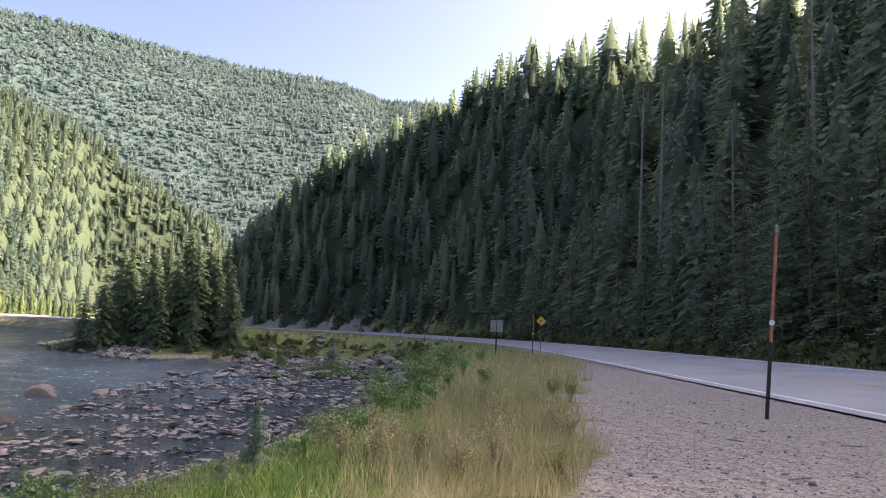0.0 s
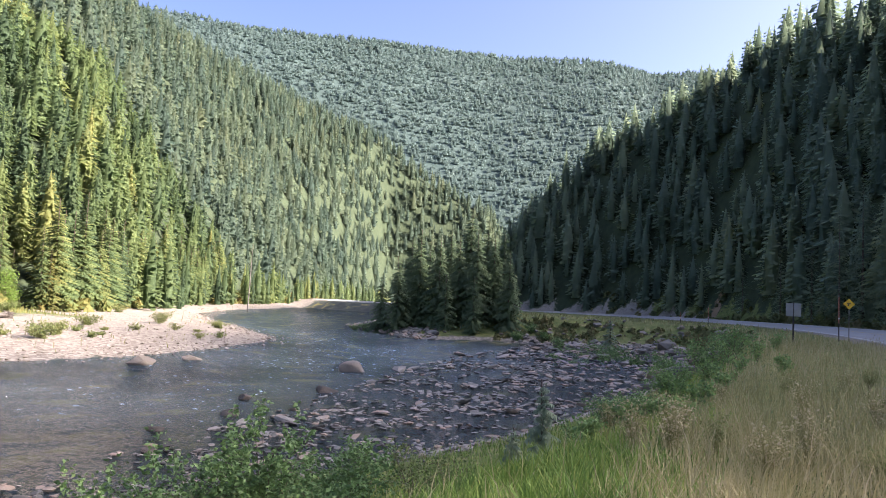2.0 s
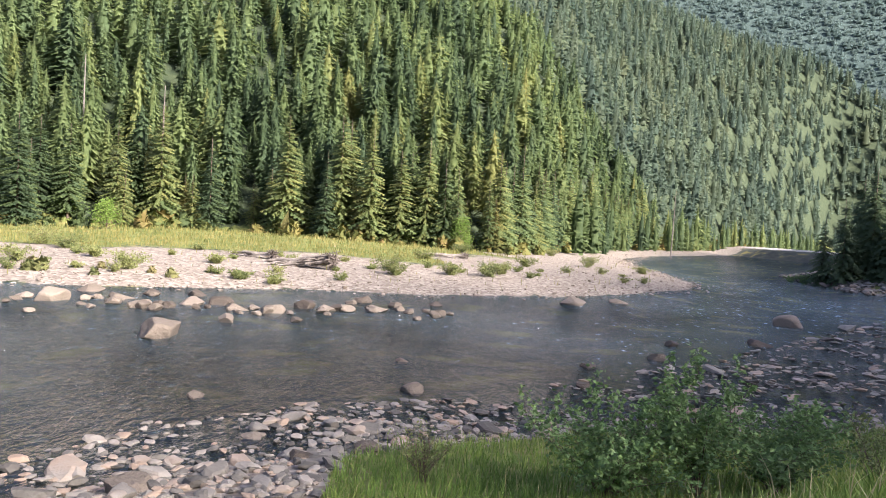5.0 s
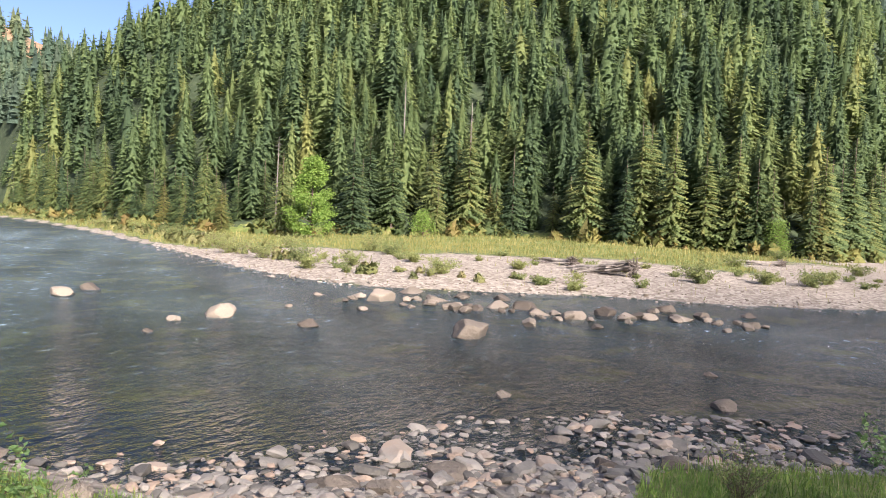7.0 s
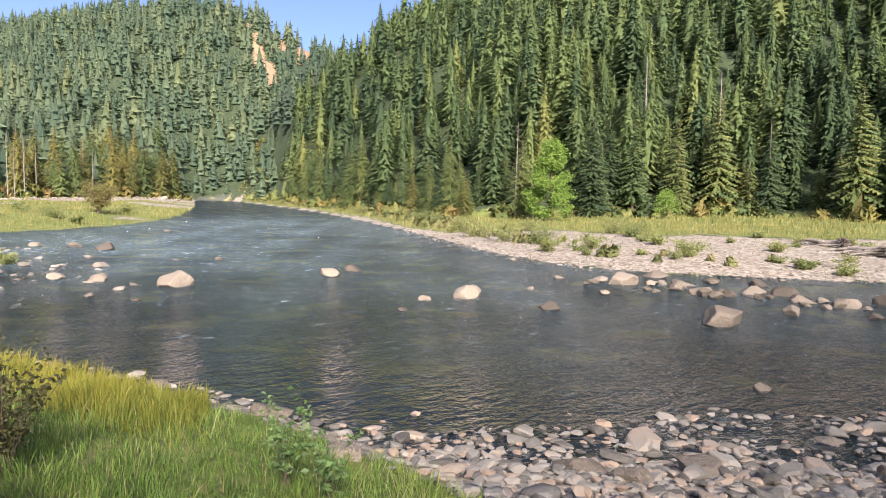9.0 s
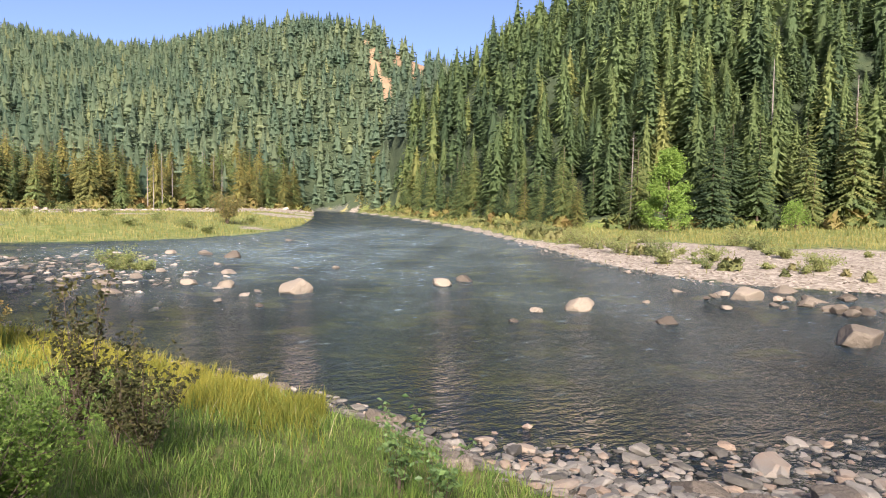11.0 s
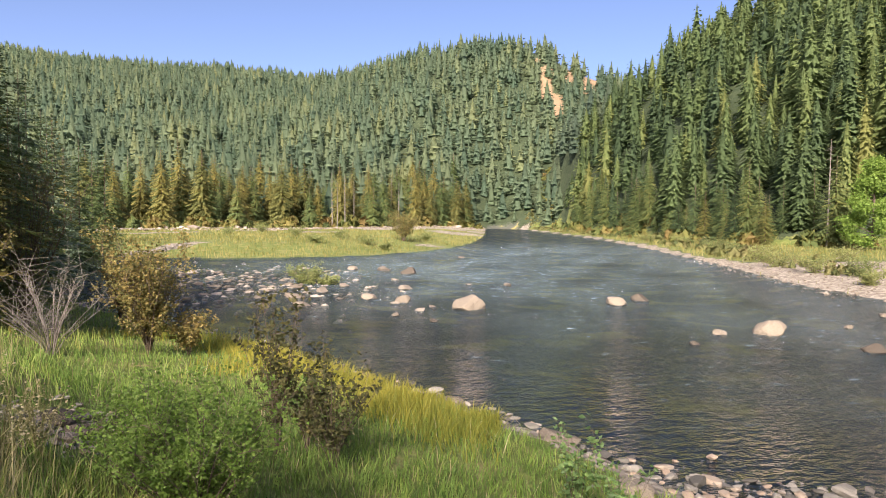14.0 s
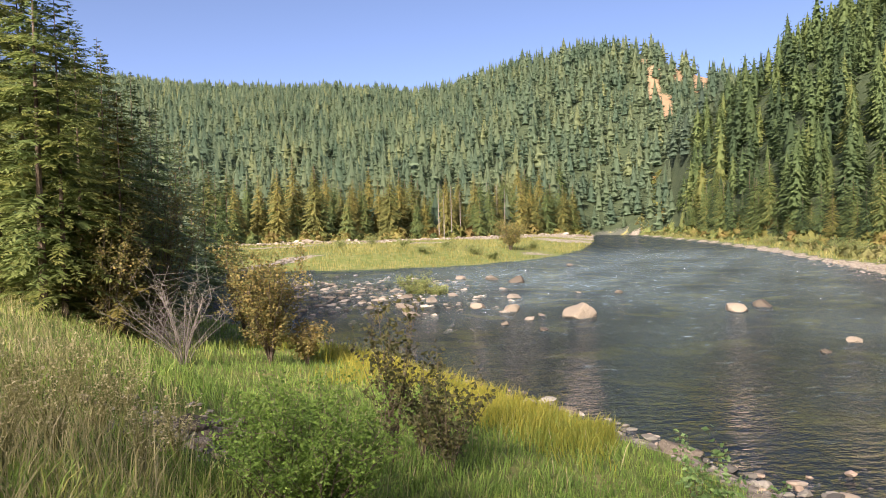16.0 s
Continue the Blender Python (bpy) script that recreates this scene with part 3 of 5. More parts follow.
woods("west_ridge_wood", M_TREE, "unseen spruce forest added behind the pull-out to shape its shade", [1], (-150, -46), (28, 118), 6.5, (9, 14), 40, 2, seed=22)
woods("sunlit_wood", M_SUNWOOD, "dense sunlit conifer forest on the slope across the river", [2], (52, 150), (88, 142), 4.5, (9, 15), 420, 4, seed=3, fat=1.4, crest=CREST_B)
woods("middle_sunlit_wood", M_SUNWOOD, "dense sunlit conifer forest above the far bank", [2], (52, 150), (142, 250), 4.7, (9, 15), 120, 2, seed=33, fat=1.5, crest=CREST_B)
woods("upper_sunlit_wood", M_HAZED_HIGHWOOD, "dense sunlit conifer forest high on the slope across the river", [2], (50, 150), (250, 650), 5.7, (10, 16), 36, 1, seed=6, fat=1.6, crest=CREST_B, up=0.9)
woods("distant_wood", M_HAZED_FARWOOD, "conifer forest on a distant mountainside with haze tinted into its colours", [3], (28, 98), (640, 1310), 7.0, (6, 9), 7, 1, seed=4, fat=3.6, up=1.8)
woods("upstream_wood", M_HAZED_UPWOOD, "conifer forest on hills upstream", [4], (134, 206), (170, 800), 5.9, (8, 13.5), 17, 1, seed=5, fat=1.95, crest=CREST_D, up=0.9)
woods("riverside_wood", M_SUNWOOD, "sunlit conifers on the flat beside the far bank downstream", [0], (57, 84), (95, 520), 4.4, (8, 14), 60, 2, seed=9, fat=1.2,
      keep=lambda x, y, z, s: (line_distance(x, y, wood_line)[1] < 0) | (line_distance(x, y, wood_line)[0] < 7) & (np.hypot(x, y) > 120))


def undergrowth(name, line, width, n, tall, mat, label, seed):
    """Leafy brush that closes the foot of the woods: heaps of small leaf clumps."""
    rng = np.random.default_rng(seed)
    p = line[rng.integers(0, len(line), n)] + rng.normal(0, width, (n, 2))
    z, form, wet, dn, df, s = height(p[:, 0], p[:, 1])
    h = rng.uniform(*tall, n) * (0.7 + 0.5 * np.clip(waves(p[:, 0], p[:, 1], 7, seed), -1, 1))
    ok = ~wet & (df > 3)
    p, z, h = p[ok], z[ok], np.maximum(h[ok], 0.4)
    k = 95
    d = rng.normal(0, 1, (len(p), k, 3))
    d /= np.linalg.norm(d, axis=2)[..., None]
    d[..., 2] = np.abs(d[..., 2])
    c = np.concatenate([p, z[:, None]], 1)[:, None] + d * (h[:, None] * np.array([0.6, 0.6, 1.0]))[:, None] * rng.uniform(0.75, 1.05, (len(p), k, 1))
    size = 0.15 * h[:, None, None] * rng.uniform(0.6, 1.4, (len(p), k, 1))
    a, b = rng.normal(0, 1, c.shape) * size, rng.normal(0, 1, c.shape) * size
    v = np.stack([c + a, c - 0.5 * a + b, c - 0.5 * a - b], 2).reshape(-1, 3)
    nrm = np.repeat((d + (0, 0, 0.4)).reshape(-1, 3), 3, 0)
    tint = np.clip(rng.normal(0.5, 0.22, len(p))[:, None] + rng.normal(0, 0.1, (len(p), k)), 0, 1)
    return tagged(mesh_object(name, v, np.arange(len(v)).reshape(-1, 3), mat, tint=np.repeat(tint.ravel(), 3), normals=nrm), label, "undergrowth", kind="stuff")


M_BRUSH = material("brush_leaf", [(0.07, 0.1, 0.035), (0.12, 0.15, 0.045), (0.18, 0.18, 0.05), (0.22, 0.185, 0.06), (0.22, 0.16, 0.06)], 0.1, 0.7, 0.2, 6, "tint", trans=0.4)
M_SCRUB = material("scrub_leaf", [(0.1, 0.125, 0.05), (0.16, 0.175, 0.065), (0.22, 0.22, 0.085), (0.27, 0.24, 0.11)], 0.3, 0.7, 0.2, 6, "tint", trans=0.4)
undergrowth("bank_undergrowth", polyline(WOODS[1:-1], 0.5) + (0.0, -1.0), 1.6, 620, (0.7, 2.4), M_BRUSH, "yellowing leafy brush at the foot of the far woods", 12)
undergrowth("upstream_undergrowth", np.array([(q * math.cos(radians(a)), q * math.sin(radians(a))) for a, q in zip(np.linspace(152, 184, 200), np.interp(np.linspace(152, 184, 200), [150, 156, 165, 185], [258, 226, 190, 172]))]),
            3.0, 260, (1.0, 3.2), M_BRUSH, "rusty and green brush at the foot of the upstream woods", 13)
bank = polyline(FAR[1:9], 0.5)
undergrowth("bank_scrub", bank + np.stack([np.zeros(len(bank)), 1.5 + np.clip((-bank[:, 0] - 18) * 0.12, 0, 4)], 1), 1.8, 420, (0.35, 1.0), M_SCRUB, "low olive willow scrub along the far bank", 14)
a, q = np.radians(np.random.default_rng(5).uniform(36, 53, 1500)), np.random.default_rng(6).uniform(40, 96, 1500)
slope = np.stack([q * np.cos(a), q * np.sin(a)], 1)
keep = height(slope[:, 0], slope[:, 1])
slope = slope[(keep[1] == 0) & ~keep[2] & (keep[5] < -7.0) & (keep[3] > 1.5) & (keep[0] < 2.3)]
undergrowth("embankment_scrub", slope, 0.6, 420, (0.25, 0.8), M_SCRUB, "olive and tan scrub on the road embankment", 15)
undergrowth("roadside_brush", polyline(ROAD[4:13], 0.5) + (9.4, -8.2), 1.3, 420, (0.5, 1.7), M_SCRUB, "green brush at the foot of the slope beside the road", 16)


# ---------------------------------------------------------------- things: helpers
def spot(az, r, sink=0.0):
    """A place on the ground by its bearing (degrees) and distance from the pull-out."""
    x, y = r * math.cos(radians(az)), r * math.sin(radians(az))
    return Vector((x, y, float(height(np.array([x]), np.array([y]))[0][0]) - sink))


def thing(name, place, label, category, group="", turn=0.0, scale=1.0):
    ob = new(name)
    ob.empty_display_size = 0.2
    ob.matrix_basis = Matrix.Translation(place) @ Matrix.Rotation(turn, 4, "Z") @ Matrix.Scale(scale, 4)
    return tagged(ob, label, category, group)


def tube(v, f, points, radii, sides=5):
    """Adds a tapered tube along points to the lists v and f (triangles)."""
    base = len(v)
    for p, r in zip(points, radii):
        for i in range(sides):
            a = 6.2832 * i / sides
            v.append((p[0] + r * math.cos(a), p[1] + r * math.sin(a), p[2]))
    for k in range(len(points) - 1):
        for i in range(sides):
            a, b = base + k * sides + i, base + k * sides + (i + 1) % sides
            f += [(a, b, b + sides), (a, b + sides, a + sides)]


def stick(v, f, a, b, ra, rb, sides=4):
    """A tapered rod between any two points."""
    a, b = Vector(a), Vector(b)
    q = (b - a).to_track_quat("Z", "Y")
    base = len(v)
    for p, r in ((a, ra), (b, rb)):
        for i in range(sides):
            w = 6.2832 * i / sides
            v.append(tuple(p + q @ Vector((r * math.cos(w), r * math.sin(w), 0))))
    for i in range(sides):
        c, d = base + i, base + (i + 1) % sides
        f += [(c, d, d + sides), (c, d + sides, c + sides)]


def conifer(place, tall, spread, seed, label, needles, tint=0.4, bare=0.08, group="", whorl=0.36, limbs=7, wide=0.2, droop=0.4, segs=5, base=1.3, category="tree"):
    """A spruce or fir: tapered trunk, and drooping boughs of separate sprays in whorls."""
    rng = np.random.default_rng(seed)
    tree = thing("conifer", place, label, category, group, rng.uniform(0, 6))
    v, f = [], []
    lean = rng.normal(0, 0.012, 2)
    pts = [(lean[0] * tall * k / 6, lean[1] * tall * k / 6, tall * k / 6 - 0.3 * (k == 0)) for k in range(7)]
    tube(v, f, pts, [0.013 * tall * (1 - k / 6.3) + 0.01 for k in range(7)], 7)
    mesh_object("trunk", v, f, M_BARK, tree)
    v, f, t = [], [], []
    n = max(18, int(tall / whorl))
    for k in range(n):
        level = bare + (1 - bare) * k / n
        m = limbs if level < 0.85 else 5
        for i in range(m):
            u = min(max(level + (1 - bare) * rng.uniform(-0.7, 0.7) / n, bare), 0.995)
            z = tall * u
            reach = spread * ((1 - u) ** 0.8 * min(1.0, 0.55 + (u - bare) * 4) + 0.03)
            a = (i + rng.uniform(-0.4, 0.4)) / m * 6.2832 + k * 2.399
            q = reach * rng.uniform(0.55, 1.2)
            c, s = math.cos(a), math.sin(a)
            dz = -droop * q * rng.uniform(0.5, 1.3) + (0.25 * q if u > 0.8 else 0)
            tt = min(1, max(0, tint + rng.normal(0, 0.13)))
            for j in range(segs):
                u0, u1 = 0.1 + 0.9 * j / segs, 0.1 + 0.9 * (j + base) / segs
                for side in (-1, 1):
                    w = wide * q * (1 - 0.55 * u0) * rng.uniform(0.7, 1.3) + 0.04
                    lift = lambda w0: dz * w0 ** 1.4
                    n0 = len(v)
                    ax, ay = q * u0 * c, q * u0 * s
                    ex, ey = q * u1 * c, q * u1 * s
                    px, py = q * (u0 * 0.45 + u1 * 0.55) * c - side * w * s, q * (u0 * 0.45 + u1 * 0.55) * s + side * w * c
                    v += [(ax, ay, z + lift(u0)), (ex, ey, z + lift(min(u1, 1.1))), (px, py, z + lift(u1) - 0.5 * w - rng.uniform(0, 0.06))]
                    f.append((n0, n0 + 1, n0 + 2) if side > 0 else (n0 + 1, n0, n0 + 2))
                    # sprays tinted darker at the inner corner, lighter outward
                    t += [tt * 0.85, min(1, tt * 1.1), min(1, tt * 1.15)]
    v = np.array(v)
    out = np.stack([v[:, 0], v[:, 1], 0.9 * np.hypot(v[:, 0], v[:, 1]) + 0.1], 1) / (0.1 + np.hypot(v[:, 0], v[:, 1]))[:, None] + rng.normal(0, 0.22, v.shape)
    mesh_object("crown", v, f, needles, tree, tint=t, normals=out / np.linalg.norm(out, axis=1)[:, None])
    return tree


def fir(place, tall, spread, seed, label, needles, tint=0.4, bare=0.03, group="", whorl=0.2, limbs=8, twigs=16, droop=0.3, full=0.085):
    """A fir seen close: each bough carries two rows of feathery twigs."""
    rng = np.random.default_rng(seed)
    tree = thing("conifer", place, label, "tree", group, rng.uniform(0, 6))
    v, f = [], []
    tube(v, f, [(0, 0, tall * k / 6 - 0.3 * (k == 0)) for k in range(7)], [0.011 * tall * (1 - k / 6.05) ** 1.4 + 0.006 for k in range(7)], 7)
    mesh_object("trunk", v, f, M_BARK, tree)
    n = int(tall * (1 - bare) / whorl)
    level = np.repeat(np.arange(n) / n, limbs)
    u = np.clip(bare + (1 - bare) * (level + rng.uniform(-1.0, 1.0, n * limbs) / n), bare, 0.99)
    a = rng.uniform(0, 6.28, len(u))
    lump = 1 + 0.22 * np.sin(3 * a + 9 * u + seed) + 0.15 * np.sin(2 * a - 23 * u)
    q = spread * ((1 - u) ** 0.85 * np.minimum(1, 0.6 + 3 * (u - bare)) + 0.025) * rng.uniform(0.6, 1.15, len(u)) * lump
    dz = -droop * q * rng.uniform(0.2, 1.4, len(u)) + np.where(u > 0.75, 0.3 * q, 0)
    w = (np.arange(twigs) + 0.5) / twigs * 0.95 + 0.08
    w = w[None] + rng.uniform(-0.03, 0.03, (len(u), twigs))
    side = np.where(np.arange(twigs) % 2, 1.0, -1.0)[None]
    ca, sa = np.cos(a)[:, None], np.sin(a)[:, None]
    p = np.stack([q[:, None] * w * ca, q[:, None] * w * sa, tall * u[:, None] + dz[:, None] * w ** 1.5], -1)
    turn = side * rng.uniform(0.45, 1.1, w.shape) * (w < 0.97)
    length = q[:, None] * (0.05 + 0.12 * (1.02 - w)) * rng.uniform(0.5, 1.5, w.shape) + 0.04
    d = np.stack([np.cos(a[:, None] + turn), np.sin(a[:, None] + turn), rng.uniform(-0.55, 0.1, w.shape)], -1)
    s = np.stack([-d[..., 1], d[..., 0], rng.uniform(-0.5, 0.5, w.shape)], -1)
    L = length[..., None]
    hw = full * L + 0.008
    quad = np.stack([p, p + d * L * 0.45 + s * hw, p + d * L, p + d * L * 0.45 - s * hw], 2).reshape(-1, 3)
    k = np.arange(len(quad) // 4)[:, None] * 4
    out = np.stack([quad[:, 0], quad[:, 1], 1.1 * np.hypot(quad[:, 0], quad[:, 1]) + 0.1], 1) / (0.1 + np.hypot(quad[:, 0], quad[:, 1]))[:, None] + rng.normal(0, 0.3, quad.shape)
    # tint grows lighter out along the bough and towards twig tips
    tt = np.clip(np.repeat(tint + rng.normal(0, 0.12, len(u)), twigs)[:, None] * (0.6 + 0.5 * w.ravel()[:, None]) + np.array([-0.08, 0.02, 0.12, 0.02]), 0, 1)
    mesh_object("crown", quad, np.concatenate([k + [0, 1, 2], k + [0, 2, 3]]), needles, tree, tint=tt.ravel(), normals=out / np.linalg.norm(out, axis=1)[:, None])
    return tree


def shrub(name, place, tall, spread, seed, label, leaf, leaves=1400, size=0.06, stems=14, bark=None, category="shrub", group="", upright=0.5, tint=0.5, low=0.15):
    """A bush: forked stems, and single folded leaves gathered along their outer ends."""
    rng = np.random.default_rng(seed)
    bush = thing(name, place, label, category, group)
    v, f, tips = [], [], []
    for k in range(stems):
        a = rng.uniform(0, 6.28)
        out = spread * rng.uniform(0.15, 1.0) ** 0.7
        top = tall * rng.uniform(0.6, 1.0) * (1 - (1 - upright) * 0.5 * (out / spread) ** 2)
        pts = [Vector((out * math.cos(a) * w ** 1.3 + rng.normal(0, 0.03) * spread * w, out * math.sin(a) * w ** 1.3 + rng.normal(0, 0.03) * spread * w, top * w - 0.1 * (w == 0))) for w in (0, 0.25, 0.5, 0.75, 1.0)]
        r = 0.004 * tall + 0.003
        for i in range(4):
            stick(v, f, pts[i], pts[i + 1], r * (1 - i * 0.22), r * (0.78 - i * 0.22), 4)
            for _ in range(3):
                w = rng.random()
                p = pts[i].lerp(pts[i + 1], w)
                q = p + Vector((rng.normal(0, 0.16) * spread, rng.normal(0, 0.16) * spread, abs(rng.normal(0.1, 0.08)) * tall))
                if p.z > low * tall:
                    stick(v, f, p, q, r * 0.35, r * 0.12, 3)
                    tips.append((p, q))
    mesh_object("framework", v, f, bark or M_BARK, bush)
    if leaves:
        k = rng.integers(0, len(tips), leaves)
        w = rng.random(leaves) ** 0.7
        p = np.array([tips[i][0].lerp(tips[i][1], 0.2 + 0.9 * q) for i, q in zip(k, w)]) + rng.normal(0, 0.035 * spread + 0.012, (leaves, 3))
        mesh_leaves("foliage", p, size, leaf, bush, rng, tint)
    return bush


def mesh_leaves(name, p, size, mat, parent, rng, tint):
    n = len(p)
    d = rng.normal(0, 1, (n, 3))
    d[:, 2] = d[:, 2] * 0.5 - 0.1
    d /= np.linalg.norm(d, axis=1)[:, None]
    s = np.cross(d, rng.normal(0, 1, (n, 3)))
    s /= np.linalg.norm(s, axis=1)[:, None]
    L = size * rng.uniform(0.6, 1.3, n)[:, None]
    fold = np.cross(d, s) * L * 0.12
    v = np.stack([p, p + d * L * 0.5 + s * L * 0.33 + fold, p + d * L, p + d * L * 0.5 - s * L * 0.33 + fold], 1).reshape(-1, 3)
    b = np.arange(n)[:, None] * 4
    f = np.concatenate([b + [0, 1, 2], b + [0, 2, 3]], 0)
    return mesh_object(name, v, f, mat, parent, tint=np.repeat(np.clip(rng.normal(tint, 0.2, n), 0, 1), 4))


def stone_form(seed, detail=2, flat=0.38):
    """A water-worn stone of about unit width: a rounded block with a few planed sides."""
    rng = np.random.default_rng(seed)
    bm = bmesh.new()
    bmesh.ops.create_icosphere(bm, subdivisions=detail, radius=0.5)
    cuts = [(Vector(rng.normal(0, 1, 3)).normalized(), rng.uniform(0.17 if detail < 4 else 0.27, 0.4)) for _ in range(10)]
    sx, sy = rng.uniform(0.85, 1.25), rng.uniform(0.65, 0.95)
    for q in bm.verts:
        co = q.co.copy()
        for nrm, d in cuts:
            over = co.dot(nrm) - d
            if over > 0:
                co -= nrm * over * (0.93 if detail < 4 else 0.95)
        co *= 1 + 0.05 * math.sin(9 * co.x + seed) * math.sin(8 * co.y + 2 * seed) + (0.06 * noise.noise(co * 5 + Vector((seed, 0, 0))) + 0.03 * noise.noise(co * 14 + Vector((0, seed, 0))) if detail > 3 else 0)
        q.co = Vector((co.x * sx, co.y * sy, co.z * flat))
    me = bpy.data.meshes.new("stone")
    bm.to_mesh(me)
    bm.free()
    for p in me.polygons:
        p.use_smooth = detail == 2 or detail == 4
    return me


M_STONE = material("river_stone", [(0.11, 0.105, 0.1), (0.19, 0.18, 0.165), (0.26, 0.245, 0.22), (0.28, 0.225, 0.185)], 2.5, 0.8, 0.5, 22, "random")
M_COBBLE = material("cobbles", [(0.1, 0.093, 0.081), (0.2, 0.186, 0.16), (0.29, 0.266, 0.23), (0.31, 0.235, 0.172)], 2.5, 0.75, 0.4, 22, "island", coords="World")
M_PALE = material("pale_cobbles", [(0.14, 0.115, 0.09), (0.23, 0.195, 0.157), (0.335, 0.292, 0.245)], 2.5, 0.85, 0.4, 18, "island", coords="World")
M_BOULDER = material("granite_boulder", [(0.085, 0.07, 0.055), (0.155, 0.13, 0.103), (0.225, 0.19, 0.15)], 1.2, 0.85, 0.7, 14, "random")
M_LEAF = material("alder_leaf", [(0.098, 0.168, 0.06), (0.162, 0.26, 0.088), (0.24, 0.36, 0.115)], 3, 0.5, 0, 10, "tint", spec=0.4, trans=0.4)
M_WILLOW = material("willow_leaf", [(0.125, 0.163, 0.062), (0.2, 0.231, 0.081), (0.275, 0.288, 0.106)], 3, 0.6, 0, 10, "tint", trans=0.4)
M_BROWNLEAF = material("browning_leaf", [(0.1, 0.108, 0.04), (0.19, 0.175, 0.06), (0.32, 0.235, 0.08)], 3, 0.65, 0, 10, "tint", trans=0.4)
M_OLIVE = material("dark_olive_leaf", [(0.06, 0.068, 0.028), (0.105, 0.105, 0.04), (0.17, 0.15, 0.055)], 3, 0.6, 0, 10, "tint", trans=0.4)
M_BRIGHT = material("cottonwood_leaf", [(0.108, 0.176, 0.034), (0.162, 0.257, 0.047), (0.23, 0.324, 0.068)], 3, 0.5, 0, 10, "tint", trans=0.4)
M_YOUNGFIR = material("young_fir_needles", [(0.075, 0.115, 0.045), (0.12, 0.17, 0.058), (0.175, 0.215, 0.066), (0.235, 0.245, 0.07)], 0.8, 0.7, 0.3, 6, "tint", trans=0.5)
M_GOLDFIR = material("golden_needles", [(0.06, 0.075, 0.025), (0.12, 0.12, 0.03), (0.2, 0.16, 0.04)], 0.8, 0.7, 0.4, 6, "tint", trans=0.4)
M_LARCH = material("yellowing_larch_needles", [(0.09, 0.105, 0.035), (0.15, 0.155, 0.05), (0.21, 0.2, 0.06), (0.27, 0.235, 0.07)], 0.8, 0.7, 0.3, 6, "tint", trans=0.5)
M_DEADWOOD = material("bleached_wood", [(0.11, 0.095, 0.08), (0.22, 0.195, 0.17), (0.36, 0.325, 0.29)], 3, 0.85, 0.5, 30)
M_GRASS = material("green_grass", [(0.105, 0.178, 0.04), (0.162, 0.255, 0.055), (0.22, 0.32, 0.07), (0.3, 0.365, 0.09), (0.41, 0.4, 0.12)], 0.5, 0.6, 0, 4, "tint", coords="World", trans=0.4)
# yellow of the plants, brightened to stand in for sunlight on them
M_SUNLIT_SEDGE = material("sunlit_sedge_blade", [(0.2, 0.22, 0.04), (0.32, 0.3, 0.05), (0.42, 0.37, 0.06)], 0.7, 0.6, 0, 4, "tint", coords="World", trans=0.45)
M_BARGRASS = material("bar_grass", [(0.12, 0.14, 0.04), (0.2, 0.2, 0.06), (0.28, 0.25, 0.085), (0.34, 0.29, 0.13)], 0.12, 0.65, 0, 2, "tint", coords="World", trans=0.4)
M_STRAW = material("dry_grass", [(0.25, 0.24, 0.1), (0.36, 0.325, 0.155), (0.47, 0.41, 0.23), (0.56, 0.49, 0.32)], 0.7, 0.7, 0, 4, "tint", coords="World", trans=0.4)

# ---------------------------------------------------------------- trees on the point downstream
for k, (az, r, tall) in enumerate([(62.3, 90, 6.5), (61, 88, 8), (60, 95, 10), (59.4, 90, 10.6), (58.6, 96, 9), (57.9, 88, 9.8), (57, 98, 10), (56.3, 87, 9.2), (55.5, 93, 11.6), (54.8, 86, 10),
                                   (54.1, 94, 10.6), (53.5, 87, 9.3), (52.8, 93, 10), (52.3, 84, 8), (57.2, 84, 6), (55, 82, 5.5)]):
    conifer(spot(az, r, 0.2), tall * 1.17, tall * 0.28, 100 + k, "dark green spruce crowded on the rocky river point", M_POINTFIR, 0.4, 0.02, "spruces on the point", whorl=0.3, limbs=9)

# ---------------------------------------------------------------- trees along the far bank, in sun
rng = np.random.default_rng(7)
kinds = []
for k in range(7):
    tall = [13, 11, 14, 9, 12, 7, 10][k]
    needles, tint = [(M_SUNWOOD, 0.55), (M_SUNWOOD, 0.35), (M_SUNWOOD, 0.7), (M_LARCH, 0.45), (M_SUNWOOD, 0.15), (M_SUNWOOD, 0.8), (M_SUNWOOD, 0.5)][k]
    label = ["green spruce with full drooping boughs in the sun", "slender dark green fir at the edge of the woods", "tall yellowish green larch at the wood's edge",
             "fir with yellowing needles at the wood's edge", "dense dark spruce at the wood's edge", "young bright green fir in front of the woods", "sunlit spruce on the far bank"][k]
    kinds.append(conifer(spot(84 + k * 6, float(crossing(wood_line, [84.0 + k * 6], 1.5)[0]), 0.1), tall, tall * rng.uniform(0.19, 0.25), 200 + k, label, needles, tint, 0.05, "trees along the far bank", whorl=0.28, limbs=9, wide=0.13, droop=0.3))
edge = polyline(WOODS[1:-1], 1.0)
